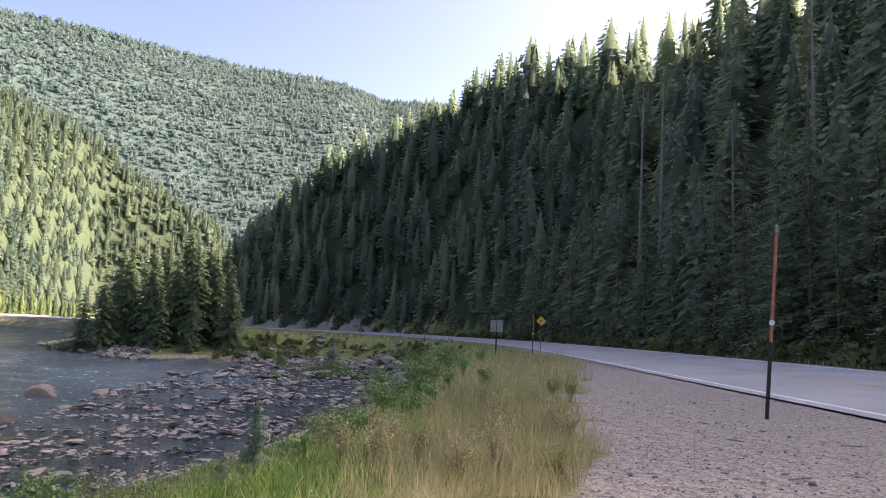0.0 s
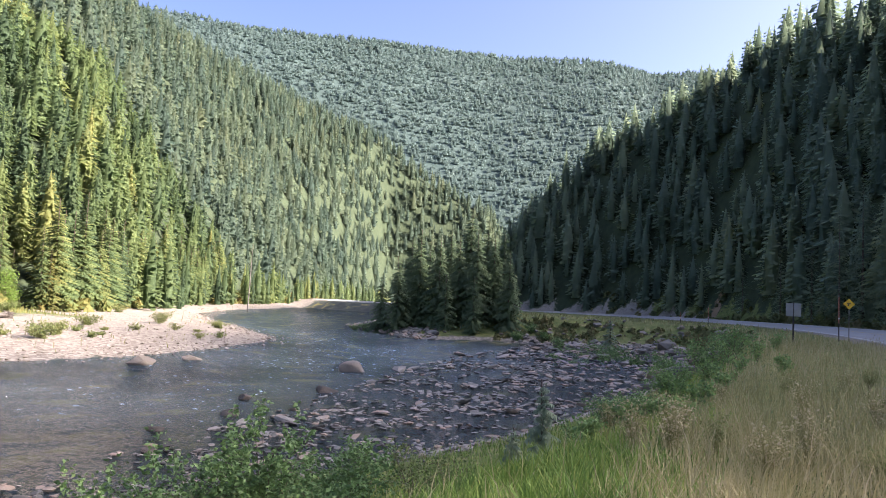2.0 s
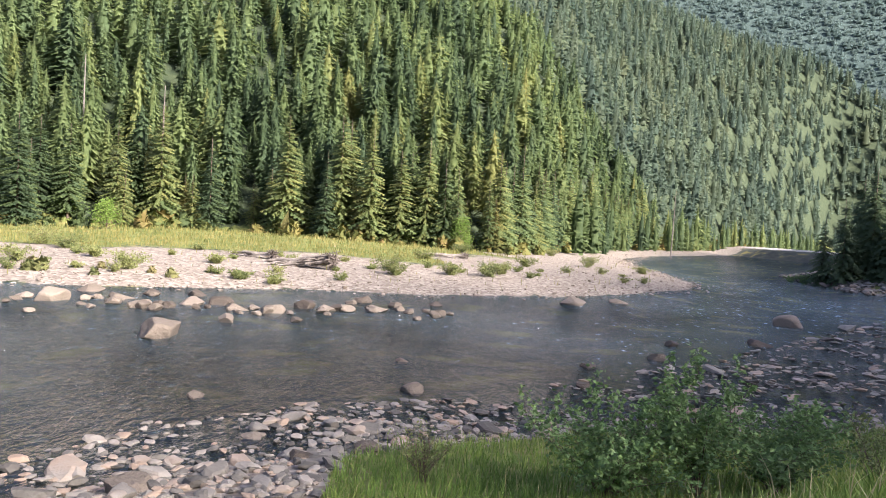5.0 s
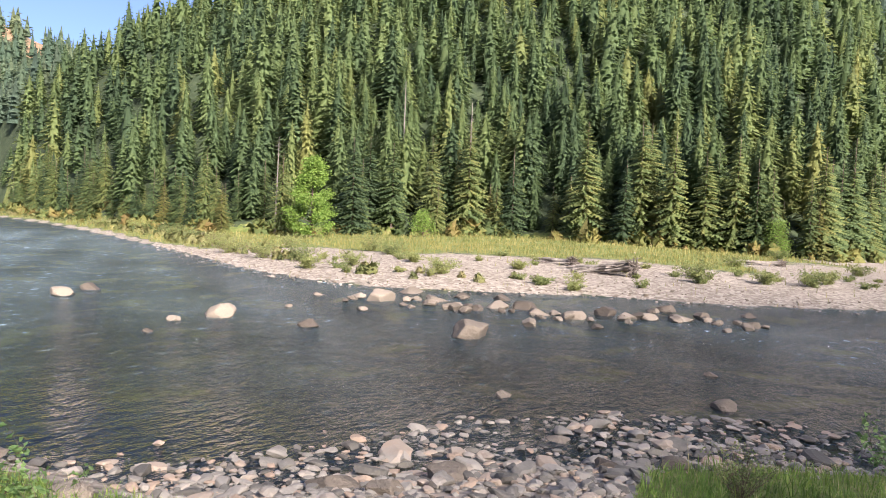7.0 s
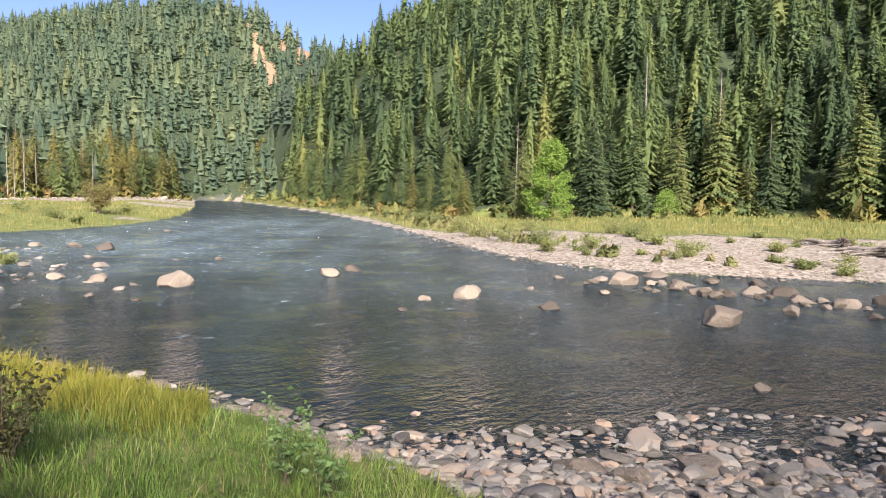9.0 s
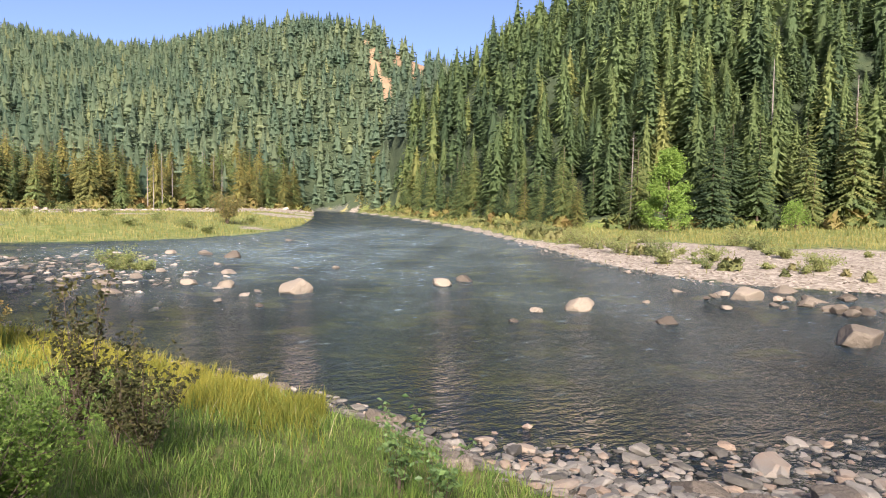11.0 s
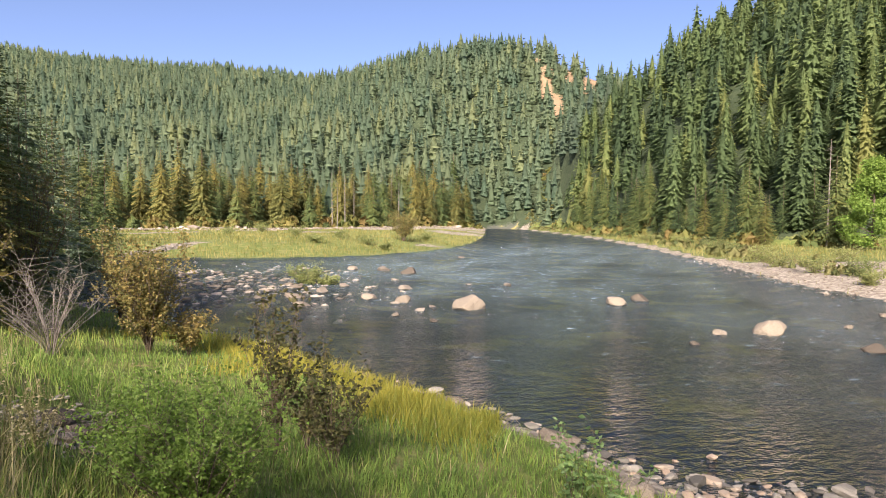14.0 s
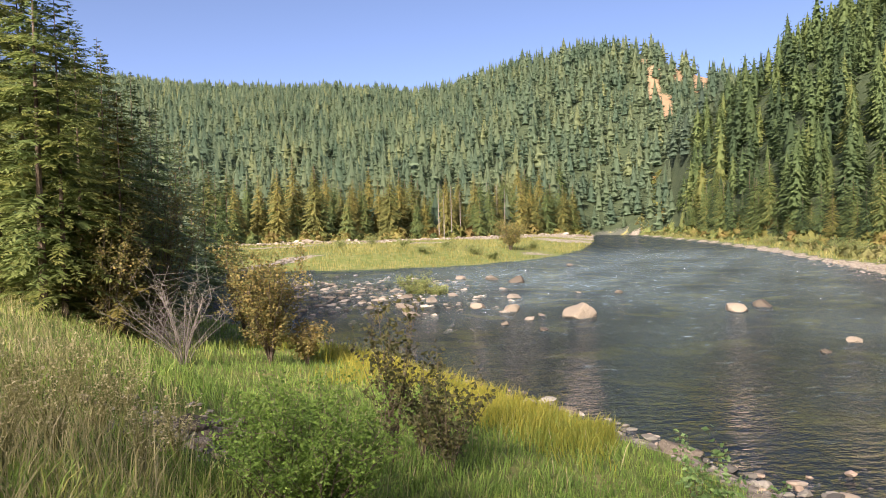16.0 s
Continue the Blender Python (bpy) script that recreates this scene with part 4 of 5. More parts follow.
for i in range(len(edge)):
    x, y = edge[i]
    az, r = math.degrees(math.atan2(y, x)), math.hypot(x, y)
    if not 60 < az < 150 or r > 230 or rng.random() > 5.2 / 13:
        continue
    p = Vector((x, y)) * (1 + rng.uniform(-0.03, 0.07))
    k = int(rng.integers(0, 7))
    size = rng.uniform(0.7, 1.15) * (0.78 if az > 128 else 1.0)
    z = float(height(np.array([p.x]), np.array([p.y]))[0][0]) - 0.15
    copy_thing(kinds[k], pose(p.x, p.y, z, 0, 0, rng.uniform(0, 360)) @ Matrix.Diagonal((size * rng.uniform(0.85, 1.15),) * 2 + (size, 1)))

# ---------------------------------------------------------------- tall spruces beside the road
for k, (az, r, tall) in enumerate([(2.5, 42, 19), (5, 46, 16), (7.5, 38, 12), (9.2, 47, 20), (11.3, 43, 18), (13.5, 52, 17), (16.8, 52, 7.5), (15.5, 60, 21), (18.5, 60, 18), (20.5, 66, 22), (22.5, 64, 19),
                                   (24.5, 72, 24), (26, 70, 21), (27.4, 78, 23), (28.8, 84, 20), (30.5, 98, 17), (32.5, 112, 14), (35, 128, 13), (-0.5, 36, 15), (12.3, 50, 9), (23.5, 60, 11)]):
    while height(np.array([r * math.cos(radians(az))]), np.array([r * math.sin(radians(az))]))[5][0] < 12.5 + 0.06 * tall:
        r += 1.0
    fir(spot(az, r, 0.2), tall, tall * 0.22, 300 + k, "tall spruce with drooping grey-green boughs beside the road", M_TREE, [0.75, 0.6, 0.85, 0.55][k % 4], 0.05, "spruces beside the road", whorl=0.42, limbs=7, twigs=26 if r < 75 else 18, droop=0.45, full=0.17)

# ---------------------------------------------------------------- trees on the near bank upstream
for k, (az, r, tall, mat, tint, label) in enumerate([
        (191.6, 18, 8.6, M_YOUNGFIR, 0.7, "green fir leaning over the near bank"), (194.2, 21.5, 10.5, M_YOUNGFIR, 0.9, "yellow-green fir on the near bank"), (188.3, 29, 8.4, M_TREE, 0.4, "dark spruce behind the bank shrubs"), (192.6, 22, 9.5, M_YOUNGFIR, 0.75, "tall yellow-green fir crowding the near bank"), (189.6, 26, 9.6, M_YOUNGFIR, 0.6, "green fir with light tips on the near bank"),
        (189.2, 20, 6.8, M_YOUNGFIR, 0.8, "yellow-green young fir on the near bank"), (186.4, 23, 6, M_YOUNGFIR, 0.6, "green young fir on the near bank"), (190.4, 23, 9.2, M_YOUNGFIR, 0.65, "tall green fir on the near bank"), (188.6, 24.5, 7.6, M_YOUNGFIR, 0.75, "yellow-green fir on the near bank"), (192.4, 27, 11.5, M_YOUNGFIR, 0.5, "tall green fir on the near bank"), (195.5, 25, 11, M_YOUNGFIR, 0.6, "tall green fir on the near bank"), (186.6, 18.5, 5.6, M_GOLDFIR, 0.6, "young fir with orange browning needles"),
        (187.6, 21, 7.2, M_YOUNGFIR, 0.85, "yellow-green fir on the near bank"), (186.4, 25, 7, M_YOUNGFIR, 0.6, "green fir on the near bank"), (185.2, 29, 7.4, M_YOUNGFIR, 0.5, "green fir on the near bank"), (190.3, 18, 6.6, M_YOUNGFIR, 0.8, "yellow-green fir on the near bank"),
        (187.2, 27, 8.2, M_TREE, 0.45, "dark spruce behind the bank shrubs"), (184.6, 34, 9, M_TREE, 0.55, "dark spruce behind the bank shrubs"),
        (183, 42, 8.4, M_TREE, 0.4, "dark spruce behind the bank shrubs"), (186, 40, 9.5, M_TREE, 0.6, "dark spruce behind the bank shrubs"),
        (190.8, 34, 10.5, M_TREE, 0.4, "dark spruce behind the bank shrubs"), (182, 52, 8, M_TREE, 0.3, "dark spruce by the inlet"), (181.6, 64, 8, M_TREE, 0.4, "dark spruce by the inlet"),
        (198, 30, 11, M_TREE, 0.5, "dark spruce behind the bank shrubs"), (184.2, 38, 9.5, M_SUNWOOD, 0.5, "green fir behind the bank shrubs"), (185.8, 33, 9.8, M_SUNWOOD, 0.35, "dark green fir behind the bank shrubs"),
        (182.7, 46, 9.2, M_SUNWOOD, 0.6, "green fir by the inlet"), (181.1, 58, 9.5, M_SUNWOOD, 0.4, "dark green fir by the inlet"), (180.3, 70, 9.5, M_SUNWOOD, 0.55, "green fir by the inlet"), (179.5, 85, 10, M_SUNWOOD, 0.4, "dark green fir by the inlet"),
        (183.4, 55, 10.5, M_SUNWOOD, 0.3, "dark green fir by the inlet"), (187.9, 31, 10.2, M_SUNWOOD, 0.45, "green fir behind the bank shrubs"), (189.2, 36, 12, M_SUNWOOD, 0.4, "tall dark green fir behind the bank shrubs"), (180.8, 78, 7, M_GOLDFIR, 0.3, "small yellowish fir by the inlet")]):
    fir(spot(az, r, 0.1), tall * 1.04, tall * (0.3 if r < 27 else 0.31), 400 + k, label, mat, tint, 0.02, "trees on the near bank", whorl=0.27 if r < 27 else 0.33, twigs=46 if r < 27 else 26, full=0.085 if r < 27 else 0.19)

# upstream edge of the woods beyond the grassy bar
rng = np.random.default_rng(17)
spare = [conifer(spot(170 + k, 205), [17, 15, 19, 12][k], [3.7, 3.5, 3.6, 3.3][k], 450 + k, ["rusty green fir at the upstream wood's edge", "dark spruce at the upstream wood's edge", "yellowing larch at the upstream wood's edge",
         "small spruce at the upstream wood's edge"][k], [M_LARCH, M_SUNWOOD, M_LARCH, M_SUNWOOD][k], [0.35, 0.5, 0.65, 0.7][k], 0.02, "trees at the upstream wood's edge", whorl=0.4, limbs=8) for k in range(4)]
for k in range(125):
    az = 152.5 + k * 0.24 + rng.uniform(-0.3, 0.3)
    r = np.interp(az, [150, 156, 165, 185], [262, 232, 196, 178]) + rng.uniform(-6, 34)
    p = spot(az, r, 0.1)
    q = rng.uniform(0.7, 1.15)
    copy_thing(spare[int(rng.integers(0, 4))], pose(*p, 0, 0, rng.uniform(0, 360)) @ Matrix.Scale(q, 4))


M_SNAG = material("grey_dead_bark", [(0.1, 0.085, 0.075), (0.17, 0.15, 0.135), (0.24, 0.22, 0.2)], 3, 0.9, 0.5, 30)


def snag(place, tall, seed, lean=0.0):
    """A dead standing trunk with a few broken branch stubs."""
    rng = np.random.default_rng(seed)
    ob = thing("dead_tree", place, "bare grey standing dead tree trunk", "tree", "dead trees", rng.uniform(0, 6))
    v, f = [], []
    tube(v, f, [(lean * tall * k / 4, 0, tall * k / 4) for k in range(5)], [0.011 * tall * (1 - 0.2 * k) for k in range(5)], 6)
    mesh_object("trunk", v, f, M_SNAG, ob)
    v, f = [], []
    for k in range(26):
        z, a, q = tall * rng.uniform(0.3, 0.97), rng.uniform(0, 6.28), rng.uniform(0.25, 0.9)
        stick(v, f, (lean * z, 0, z), (lean * z + q * math.cos(a), q * math.sin(a), z - 0.3 * q), 0.02, 0.006, 3)
    tagged(mesh_object("stub", v, f, M_SNAG, ob), kind="stuff")


for k, (az, r, tall) in enumerate([(111.5, 101, 17), (116.8, 104, 18), (126.5, 92, 12), (72.5, 176, 16), (162.2, 196, 14), (162.8, 194, 12), (163.2, 199, 15), (161.5, 205, 13), (158.6, 218, 15),
                                   (159.4, 216, 16), (158, 214, 14), (3.0, 56, 22), (19.5, 84, 30), (21, 90, 32), (8.8, 60, 24), (14.2, 66, 20)]):
    snag(spot(az, r), tall, 500 + k, rng.uniform(-0.02, 0.02))


# the bright broadleaf tree on the far bank
def broadleaf(place, tall, spread, seed, label, leaf, leaves, size):
    rng = np.random.default_rng(seed)
    ob = thing("cottonwood", place, label, "tree")
    v, f, ends = [], [], []
    tube(v, f, [(0, 0, -0.2), (0.1, 0, tall * 0.3), (0.05, 0.1, tall * 0.6), (0, 0.1, tall * 0.92)], [0.02 * tall, 0.014 * tall, 0.008 * tall, 0.02], 7)
    for k in range(60):
        z, a = tall * rng.uniform(0.03, 0.9), rng.uniform(0, 6.28)
        q = spread * min(1.0, 0.7 + 2 * z / tall) * (1.08 - 0.85 * z / tall) * rng.uniform(0.55, 1.0)
        e = Vector((q * math.cos(a), q * math.sin(a), min(tall, z + q * 0.45)))
        stick(v, f, (0, 0, z), e, 0.035, 0.008, 4)
        ends += [Vector((0, 0, z)).lerp(e, w) for w in (0.55, 0.75, 0.9, 1.0)]
    mesh_object("trunk", v, f, M_BARK, ob)
    c = np.array([ends[i] for i in rng.integers(0, len(ends), leaves)]) + rng.normal(0, 0.3, (leaves, 3))
    mesh_leaves("crown", c, size, leaf, ob, rng, 0.6)


broadleaf(spot(123.8, 84), 9.4, 3.1, 61, "bright green cottonwood in full leaf on the far bank", M_BRIGHT, 17000, 0.24)
broadleaf(spot(115, 88), 3.2, 1.9, 62, "low bright green broadleaf bush-tree on the far bank", M_BRIGHT, 2500, 0.16)
broadleaf(spot(88.6, 88), 4.0, 1.5, 63, "small light green poplar on the gravel bar", M_BRIGHT, 2500, 0.16)

# ---------------------------------------------------------------- shrubs of the near bank
shrub("alder_bush", spot(70, 8.6), 1.5, 0.7, 1, "dark green alder bush with upright leafy shoots", M_LEAF, 3200, 0.062, 12, upright=0.9, tint=0.4)
shrub("alder_bush", spot(76.5, 8.4), 1.15, 1.2, 2, "dark green spreading alder bush", M_LEAF, 4800, 0.062, 22, tint=0.45)
shrub("alder_bush", spot(65, 8.9), 1.0, 1.0, 3, "dark green spreading alder bush", M_LEAF, 4200, 0.062, 20, tint=0.35)
shrub("rose_bush", spot(58.5, 8.2), 0.85, 0.8, 4, "grey-green wild bush with dry twigs", M_WILLOW, 1500, 0.045, 18, tint=0.2)
shrub("sage_bush", spot(90.5, 9.6), 0.85, 0.55, 5, "small greyish bush with pale dry twigs", M_WILLOW, 900, 0.035, 26, tint=0.3)
conifer(spot(49.4, 11.0), 1.3, 0.36, 6, "small dark green fir sapling in the grass", M_TREE, 0.35, 0.02, whorl=0.13, limbs=5, category="sapling")
conifer(spot(51.6, 10.6), 0.8, 0.28, 7, "small fir sapling in the grass", M_TREE, 0.4, 0.02, whorl=0.12, limbs=5, category="sapling")
shrub("willow_bush", spot(44.2, 21), 1.15, 0.9, 8, "round dense dark green willow bush", M_LEAF, 3200, 0.07, 26, tint=0.5)
shrub("willow_bush", spot(40.2, 22), 1.1, 1.0, 9, "green willow bush on the bank", M_LEAF, 2600, 0.07, 22, tint=0.7)
shrub("willow_bush", spot(37.5, 27), 1.6, 1.3, 10, "green leafy bush on the bank edge", M_LEAF, 3000, 0.075, 24, tint=0.6)
shrub("willow_bush", spot(35.8, 33), 1.5, 1.3, 11, "green leafy bush on the bank edge", M_LEAF, 2600, 0.08, 22, tint=0.5)
shrub("willow_bush", spot(41.8, 15.5), 0.6, 0.8, 12, "low dark green leafy bush on the bank", M_LEAF, 2200, 0.06, 20, tint=0.45)
shrub("willow_bush", spot(46.5, 13.5), 0.6, 0.7, 13, "low green leafy bush on the bank", M_LEAF, 1800, 0.055, 20, tint=0.6)
shrub("willow_bush", spot(172.6, 6.0), 1.4, 0.72, 14, "bright green leafy willow bush", M_BRIGHT, 11000, 0.036, 44, tint=0.45, upright=0.9)
shrub("willow_bush", spot(176.6, 6.8), 1.1, 0.6, 24, "bright green leafy willow bush", M_BRIGHT, 7000, 0.036, 32, tint=0.5, upright=0.9)
shrub("thin_shrub", spot(167, 8.9), 1.9, 0.5, 15, "tall thin shrub with dark olive brown leaves", M_OLIVE, 1000, 0.07, 11, upright=1.0, tint=0.45)
shrub("thin_shrub", spot(162.8, 8.8), 1.35, 0.6, 16, "thin shrub with dark olive leaves over grass", M_OLIVE, 1100, 0.065, 16, upright=1.0, tint=0.4)
shrub("thin_shrub", spot(164.8, 9.2), 1.3, 0.45, 17, "thin shrub with dark olive leaves over grass", M_OLIVE, 700, 0.065, 11, upright=1.0, tint=0.5)
shrub("thin_shrub", spot(144, 8.3), 1.1, 0.45, 18, "thin green-leaved shoots at the water's edge", M_LEAF, 260, 0.08, 6, upright=1.0, tint=0.5)
shrub("thin_shrub", spot(140.5, 8.0), 0.9, 0.4, 19, "thin green-leaved shoots at the water's edge", M_LEAF, 220, 0.08, 6, upright=1.0, tint=0.5)
shrub("autumn_shrub", spot(176.4, 18), 2.8, 1.3, 20, "tall shrub with yellow-brown autumn leaves", M_BROWNLEAF, 9500, 0.07, 30, upright=0.9, tint=0.55)
shrub("autumn_shrub", spot(173.6, 18.6), 1.25, 0.8, 21, "low shrub with yellowish leaves", M_BROWNLEAF, 2200, 0.07, 18, tint=0.7)
shrub("autumn_shrub", spot(178.2, 23), 2.6, 1.0, 22, "shrub with thin rusty autumn leaves", M_BROWNLEAF, 1700, 0.08, 18, upright=0.9, tint=0.9)
shrub("bare_shrub", spot(182.6, 16), 2.2, 1.5, 23, "leafless grey dead shrub with tangled twigs", M_LEAF, 0, 0.05, 34, bark=M_SNAG, upright=0.5)
shrub("autumn_shrub", spot(184.2, 20.5), 4.2, 1.5, 25, "tall greyish shrub with thinning brown leaves", M_BROWNLEAF, 4200, 0.07, 26, upright=0.9, tint=0.35)
shrub("autumn_shrub", spot(187.5, 18), 2.6, 1.2, 26, "dense shrub with olive brown leaves", M_BROWNLEAF, 4200, 0.07, 24, tint=0.5)
for k, (az, r, h) in enumerate([(38.2, 12.5, 0.55), (36.6, 16, 0.6), (39.6, 18, 0.7), (35.4, 20.5, 0.6), (41.2, 13, 0.5), (43.4, 11, 0.45), (34.2, 24, 0.7), (33, 30, 0.8), (37.6, 22, 0.7), (46, 10.2, 0.4), (32.6, 18.5, 0.4), (39, 10.2, 0.35)]):
    shrub("leafy_weed", spot(az, r), h, h * 0.55, 760 + k, "leafy green weed among the verge grass", M_LEAF, 500, 0.07, 9, group="weeds on the verge", upright=1.0, tint=0.75, low=0.0, category="weed")
for k, (az, r, h) in enumerate([(185, 6.6, 0.8), (188, 7.2, 0.9), (190.5, 6.2, 0.8), (192.5, 7.4, 0.9), (186.5, 8.3, 0.8), (183, 7.4, 0.65), (193.5, 5.6, 0.7), (189.4, 8.6, 0.9)]):
    shrub("dry_weed", spot(az, r), h, h * 0.45, 780 + k, "grey-tan dry weed with thin seed stems", M_STRAW, 360, 0.026, 18, bark=M_STRAW, group="dry weeds on the slope", upright=1.0, tint=0.6, low=0.2, category="weed")
weeds = np.random.default_rng(91)
for k in range(34):
    az, r = weeds.uniform(14, 46), math.exp(weeds.uniform(math.log(5.2), math.log(20)))
    p = spot(az, r)
    beyond = p.y - 0.466 * (p.x - 6) - 2.8
    if beyond > 0.1:
        h = weeds.uniform(0.3, 0.55)
        shrub("dry_weed", p, h, h * 0.4, 820 + k, "tan dry weed with thin seed stems" if k % 3 else "yellowing leafy weed in the verge grass", M_STRAW if k % 3 else M_WILLOW, 420, 0.028, 20, bark=M_STRAW, group="dry weeds on the verge", upright=1.0, tint=0.6, low=0.3, category="weed")
# on the far bars
rng = np.random.default_rng(23)
for k, (x, y, w) in enumerate([(-17.8, 41.3, 2.2), (-30, 54, 3.2), (-27, 52, 2.6), (-11.5, 41.5, 1.2), (-9.5, 41, 1.1), (-14.7, 47, 1.3), (-18.9, 56, 1.1), (3.4, 51.6, 2.4), (4.4, 54, 2.2), (0.7, 51, 1.9), (-3, 48, 2.0),
                               (-3.7, 51.5, 2.6), (2.2, 80, 2.6), (-1.4, 63, 2.0), (7.5, 65, 2.2), (14.9, 74, 2.8), (20.5, 74, 1.8), (15, 100, 2.6), (-24.7, 42.1, 2.4), (-27, 40, 2.2), (-30, 44, 3.0), (-34.3, 45, 3.2),
                               (-23.6, 48.5, 1.3), (-40, 48, 3.4), (-47, 54, 3.4), (-55, 60, 3.2), (-38, 54, 3), (-64, 66, 3.4), (-76, 73, 3.4), (-90, 79, 3.5), (-22, 46, 1.4)]):
    p = Vector((x, y, float(height(np.array([x]), np.array([y]))[0][0]) - 0.05))
    shrub("gravel_shrub", p, w * 0.5, w * 0.62, 600 + k, "low olive green willow clump on the gravel bar" if k % 3 else "low yellowish green shrub on the gravel bar", M_WILLOW, 1300, 0.12, 18, group="shrubs on the gravel bar", tint=rng.uniform(0.3, 0.8), low=0.0, upright=0.3)
for k in range(44):
    x = rng.uniform(-32, 17)
    y = float(np.interp(x, [-32, -21.6, -7, 8, 17], [39.5, 35, 40.5, 46, 55])) + rng.uniform(3, 17)
    w = rng.uniform(0.5, 1.5)
    shrub("gravel_shrub", Vector((x, y, float(height(np.array([x]), np.array([y]))[0][0]) - 0.05)), w * 0.5, w * 0.6, 700 + k, "small olive green tuft of willow on the gravel bar", M_WILLOW, 420, 0.11, 10,
          group="shrubs on the gravel bar", tint=rng.uniform(0.3, 0.9), low=0.0, upright=0.3)
shrub("willow_bush", spot(165.2, 44), 1.5, 1.5, 70, "low green willow on the midstream cobbles", M_WILLOW, 2200, 0.12, 22, tint=0.5)
shrub("willow_bush", spot(163.6, 43.5), 1.1, 1.1, 71, "low green willow on the midstream cobbles", M_WILLOW, 1500, 0.12, 18, tint=0.6)
shrub("willow_bush", spot(157.6, 100), 4.4, 2.9, 72, "large round olive brown willow on the grassy bar", M_BROWNLEAF, 4200, 0.2, 30, tint=0.45)
for k, (az, r, w) in enumerate([(160.5, 88, 3), (162.5, 92, 3), (164.5, 84, 2.4), (159, 82, 2), (166, 110, 3.4), (168.5, 130, 3.5), (155.8, 108, 2.4), (171, 120, 3)]):
    shrub("gravel_shrub", spot(az, r), w * 0.5, w * 0.6, 680 + k, "low olive green willow clump on the grassy bar", M_WILLOW, 1000, 0.16, 16, group="shrubs on the grassy bar", tint=0.5, low=0.0, upright=0.3)
for k, (az, r, w) in enumerate([(43.9, 66, 2.6), (44.8, 60, 2.2), (46.2, 64, 2.2), (47.8, 70, 2.4), (42.5, 58, 2), (49.5, 80, 2), (45.5, 74, 3), (41, 62, 2.4), (48.6, 60, 1.8), (46.8, 56, 1.6), (63.4, 92, 2.2), (64.2, 96, 1.8), (43.2, 62, 1.8), (40.4, 55, 2), (45, 68, 2.4), (47, 72, 2), (48.2, 76, 2.6), (46, 60, 1.4), (50.5, 84, 2.2), (51.5, 80, 1.8), (44, 74, 2.2), (39.5, 50, 1.8)]):
    p = spot(az, r)
    shrub("bank_shrub", p, max(0.35, min(w * 0.6, 3.0 - p.z)), w * 0.5, 640 + k, "grey-green shrub on the rocky embankment", M_LEAF, 1100, 0.13, 16, group="shrubs on the embankment", tint=0.5, low=0.0)
conifer(spot(44.4, 70), 4.2, 1.1, 71, "small dark fir on the road embankment", M_TREE, 0.25, 0.02, whorl=0.3, category="sapling")

# ---------------------------------------------------------------- stones
M_CHIP = material("gravel_chipping", [(0.16, 0.15, 0.14), (0.22, 0.205, 0.19), (0.32, 0.3, 0.28)], 6, 0.9, 0.3, 40, "island", coords="World")
forms = [stone_form(k, flat=0.46) for k in range(12)]
plain = [stone_form(40 + k, 1, 0.42) for k in range(8)]
for me in forms:
    me.materials.append(M_STONE)
rng = np.random.default_rng(31)
ground_ob = bpy.data.objects["ground"]


def scatter_stones(name, xs, ys, width, mat, label, singles=0, sink=0.3, forms=forms, deep=0.0):
    """Stones lying on the ground; the nearest become objects of their own, the rest one mesh."""
    z = height(xs, ys)[0]
    order = np.argsort(np.hypot(xs, ys))
    V, F, base = [], [], 0
    shapes = [(np.array([q.co[:] for q in me.vertices]), np.array([p.vertices[:] for p in me.polygons])) for me in forms]
    for n, i in enumerate(order):
        k, w, turn = int(rng.integers(0, len(forms))), width[i], rng.uniform(0, 360)
        tilt = rng.uniform(-14, 14, 2)
        hz = max(z[i], -0.03 - deep) + w * (0.5 - sink) * 0.5
        if n < singles:
            ob = new("stone", forms[k])
            ob.matrix_basis = pose(xs[i], ys[i], hz, *tilt, turn) @ Matrix.Scale(w, 4)
            ob.parent = ground_ob
        else:
            sv, sf = shapes[k]
            m = np.array(pose(0, 0, 0, *tilt, turn).to_3x3()) * w
            V.append(sv @ m.T + (xs[i], ys[i], hz))
            F.append(sf + base)
            base += len(sv)
    if V:
        tagged(mesh_object(name, np.vstack(V), np.vstack(F), mat), label, "stones", kind="stuff")


def fill(poly, n, bias=1.0):
    lo, hi = poly.min(0), poly.max(0)
    out = []
    while len(out) < n:
        p = rng.uniform(lo, hi, (n, 2))
        r = np.hypot(*p.T)
        p = p[inside(p[:, 0], p[:, 1], poly) & (rng.random(n) < np.minimum(1, (11 / r) ** bias))]
        out += list(p)
    return np.array(out[:n])


p = fill(cobble_field, 8600, 1.2)
r = np.hypot(*p.T)
d = line_distance(p[:, 0], p[:, 1], near_line)[0]
keep = rng.random(len(p)) < np.where(inside(p[:, 0], p[:, 1], river), np.clip(np.where(r < 17, 0.95, 0.58) + 0.95 * waves(p[:, 0], p[:, 1], 3.2, 1), 0.06, 1) * np.exp(-np.maximum(d - 3.5 - 0.12 * r, 0) / (1.5 + 0.1 * r)), 1)
p, r = p[keep], r[keep]
size = rng.lognormal(0, 0.42, len(p)) * (0.115 + 0.0062 * r)
i = r < 15
scatter_stones("cobbles", p[i, 0], p[i, 1], size[i], M_COBBLE, "grey and tan river cobbles along the near shore", 300)
i = ~i
scatter_stones("shallows_cobbles", p[i, 0], p[i, 1], size[i], M_COBBLE, "grey cobbles in the shallows downstream", forms=[stone_form(120 + k, 1, 0.25) for k in range(8)], sink=0.25)
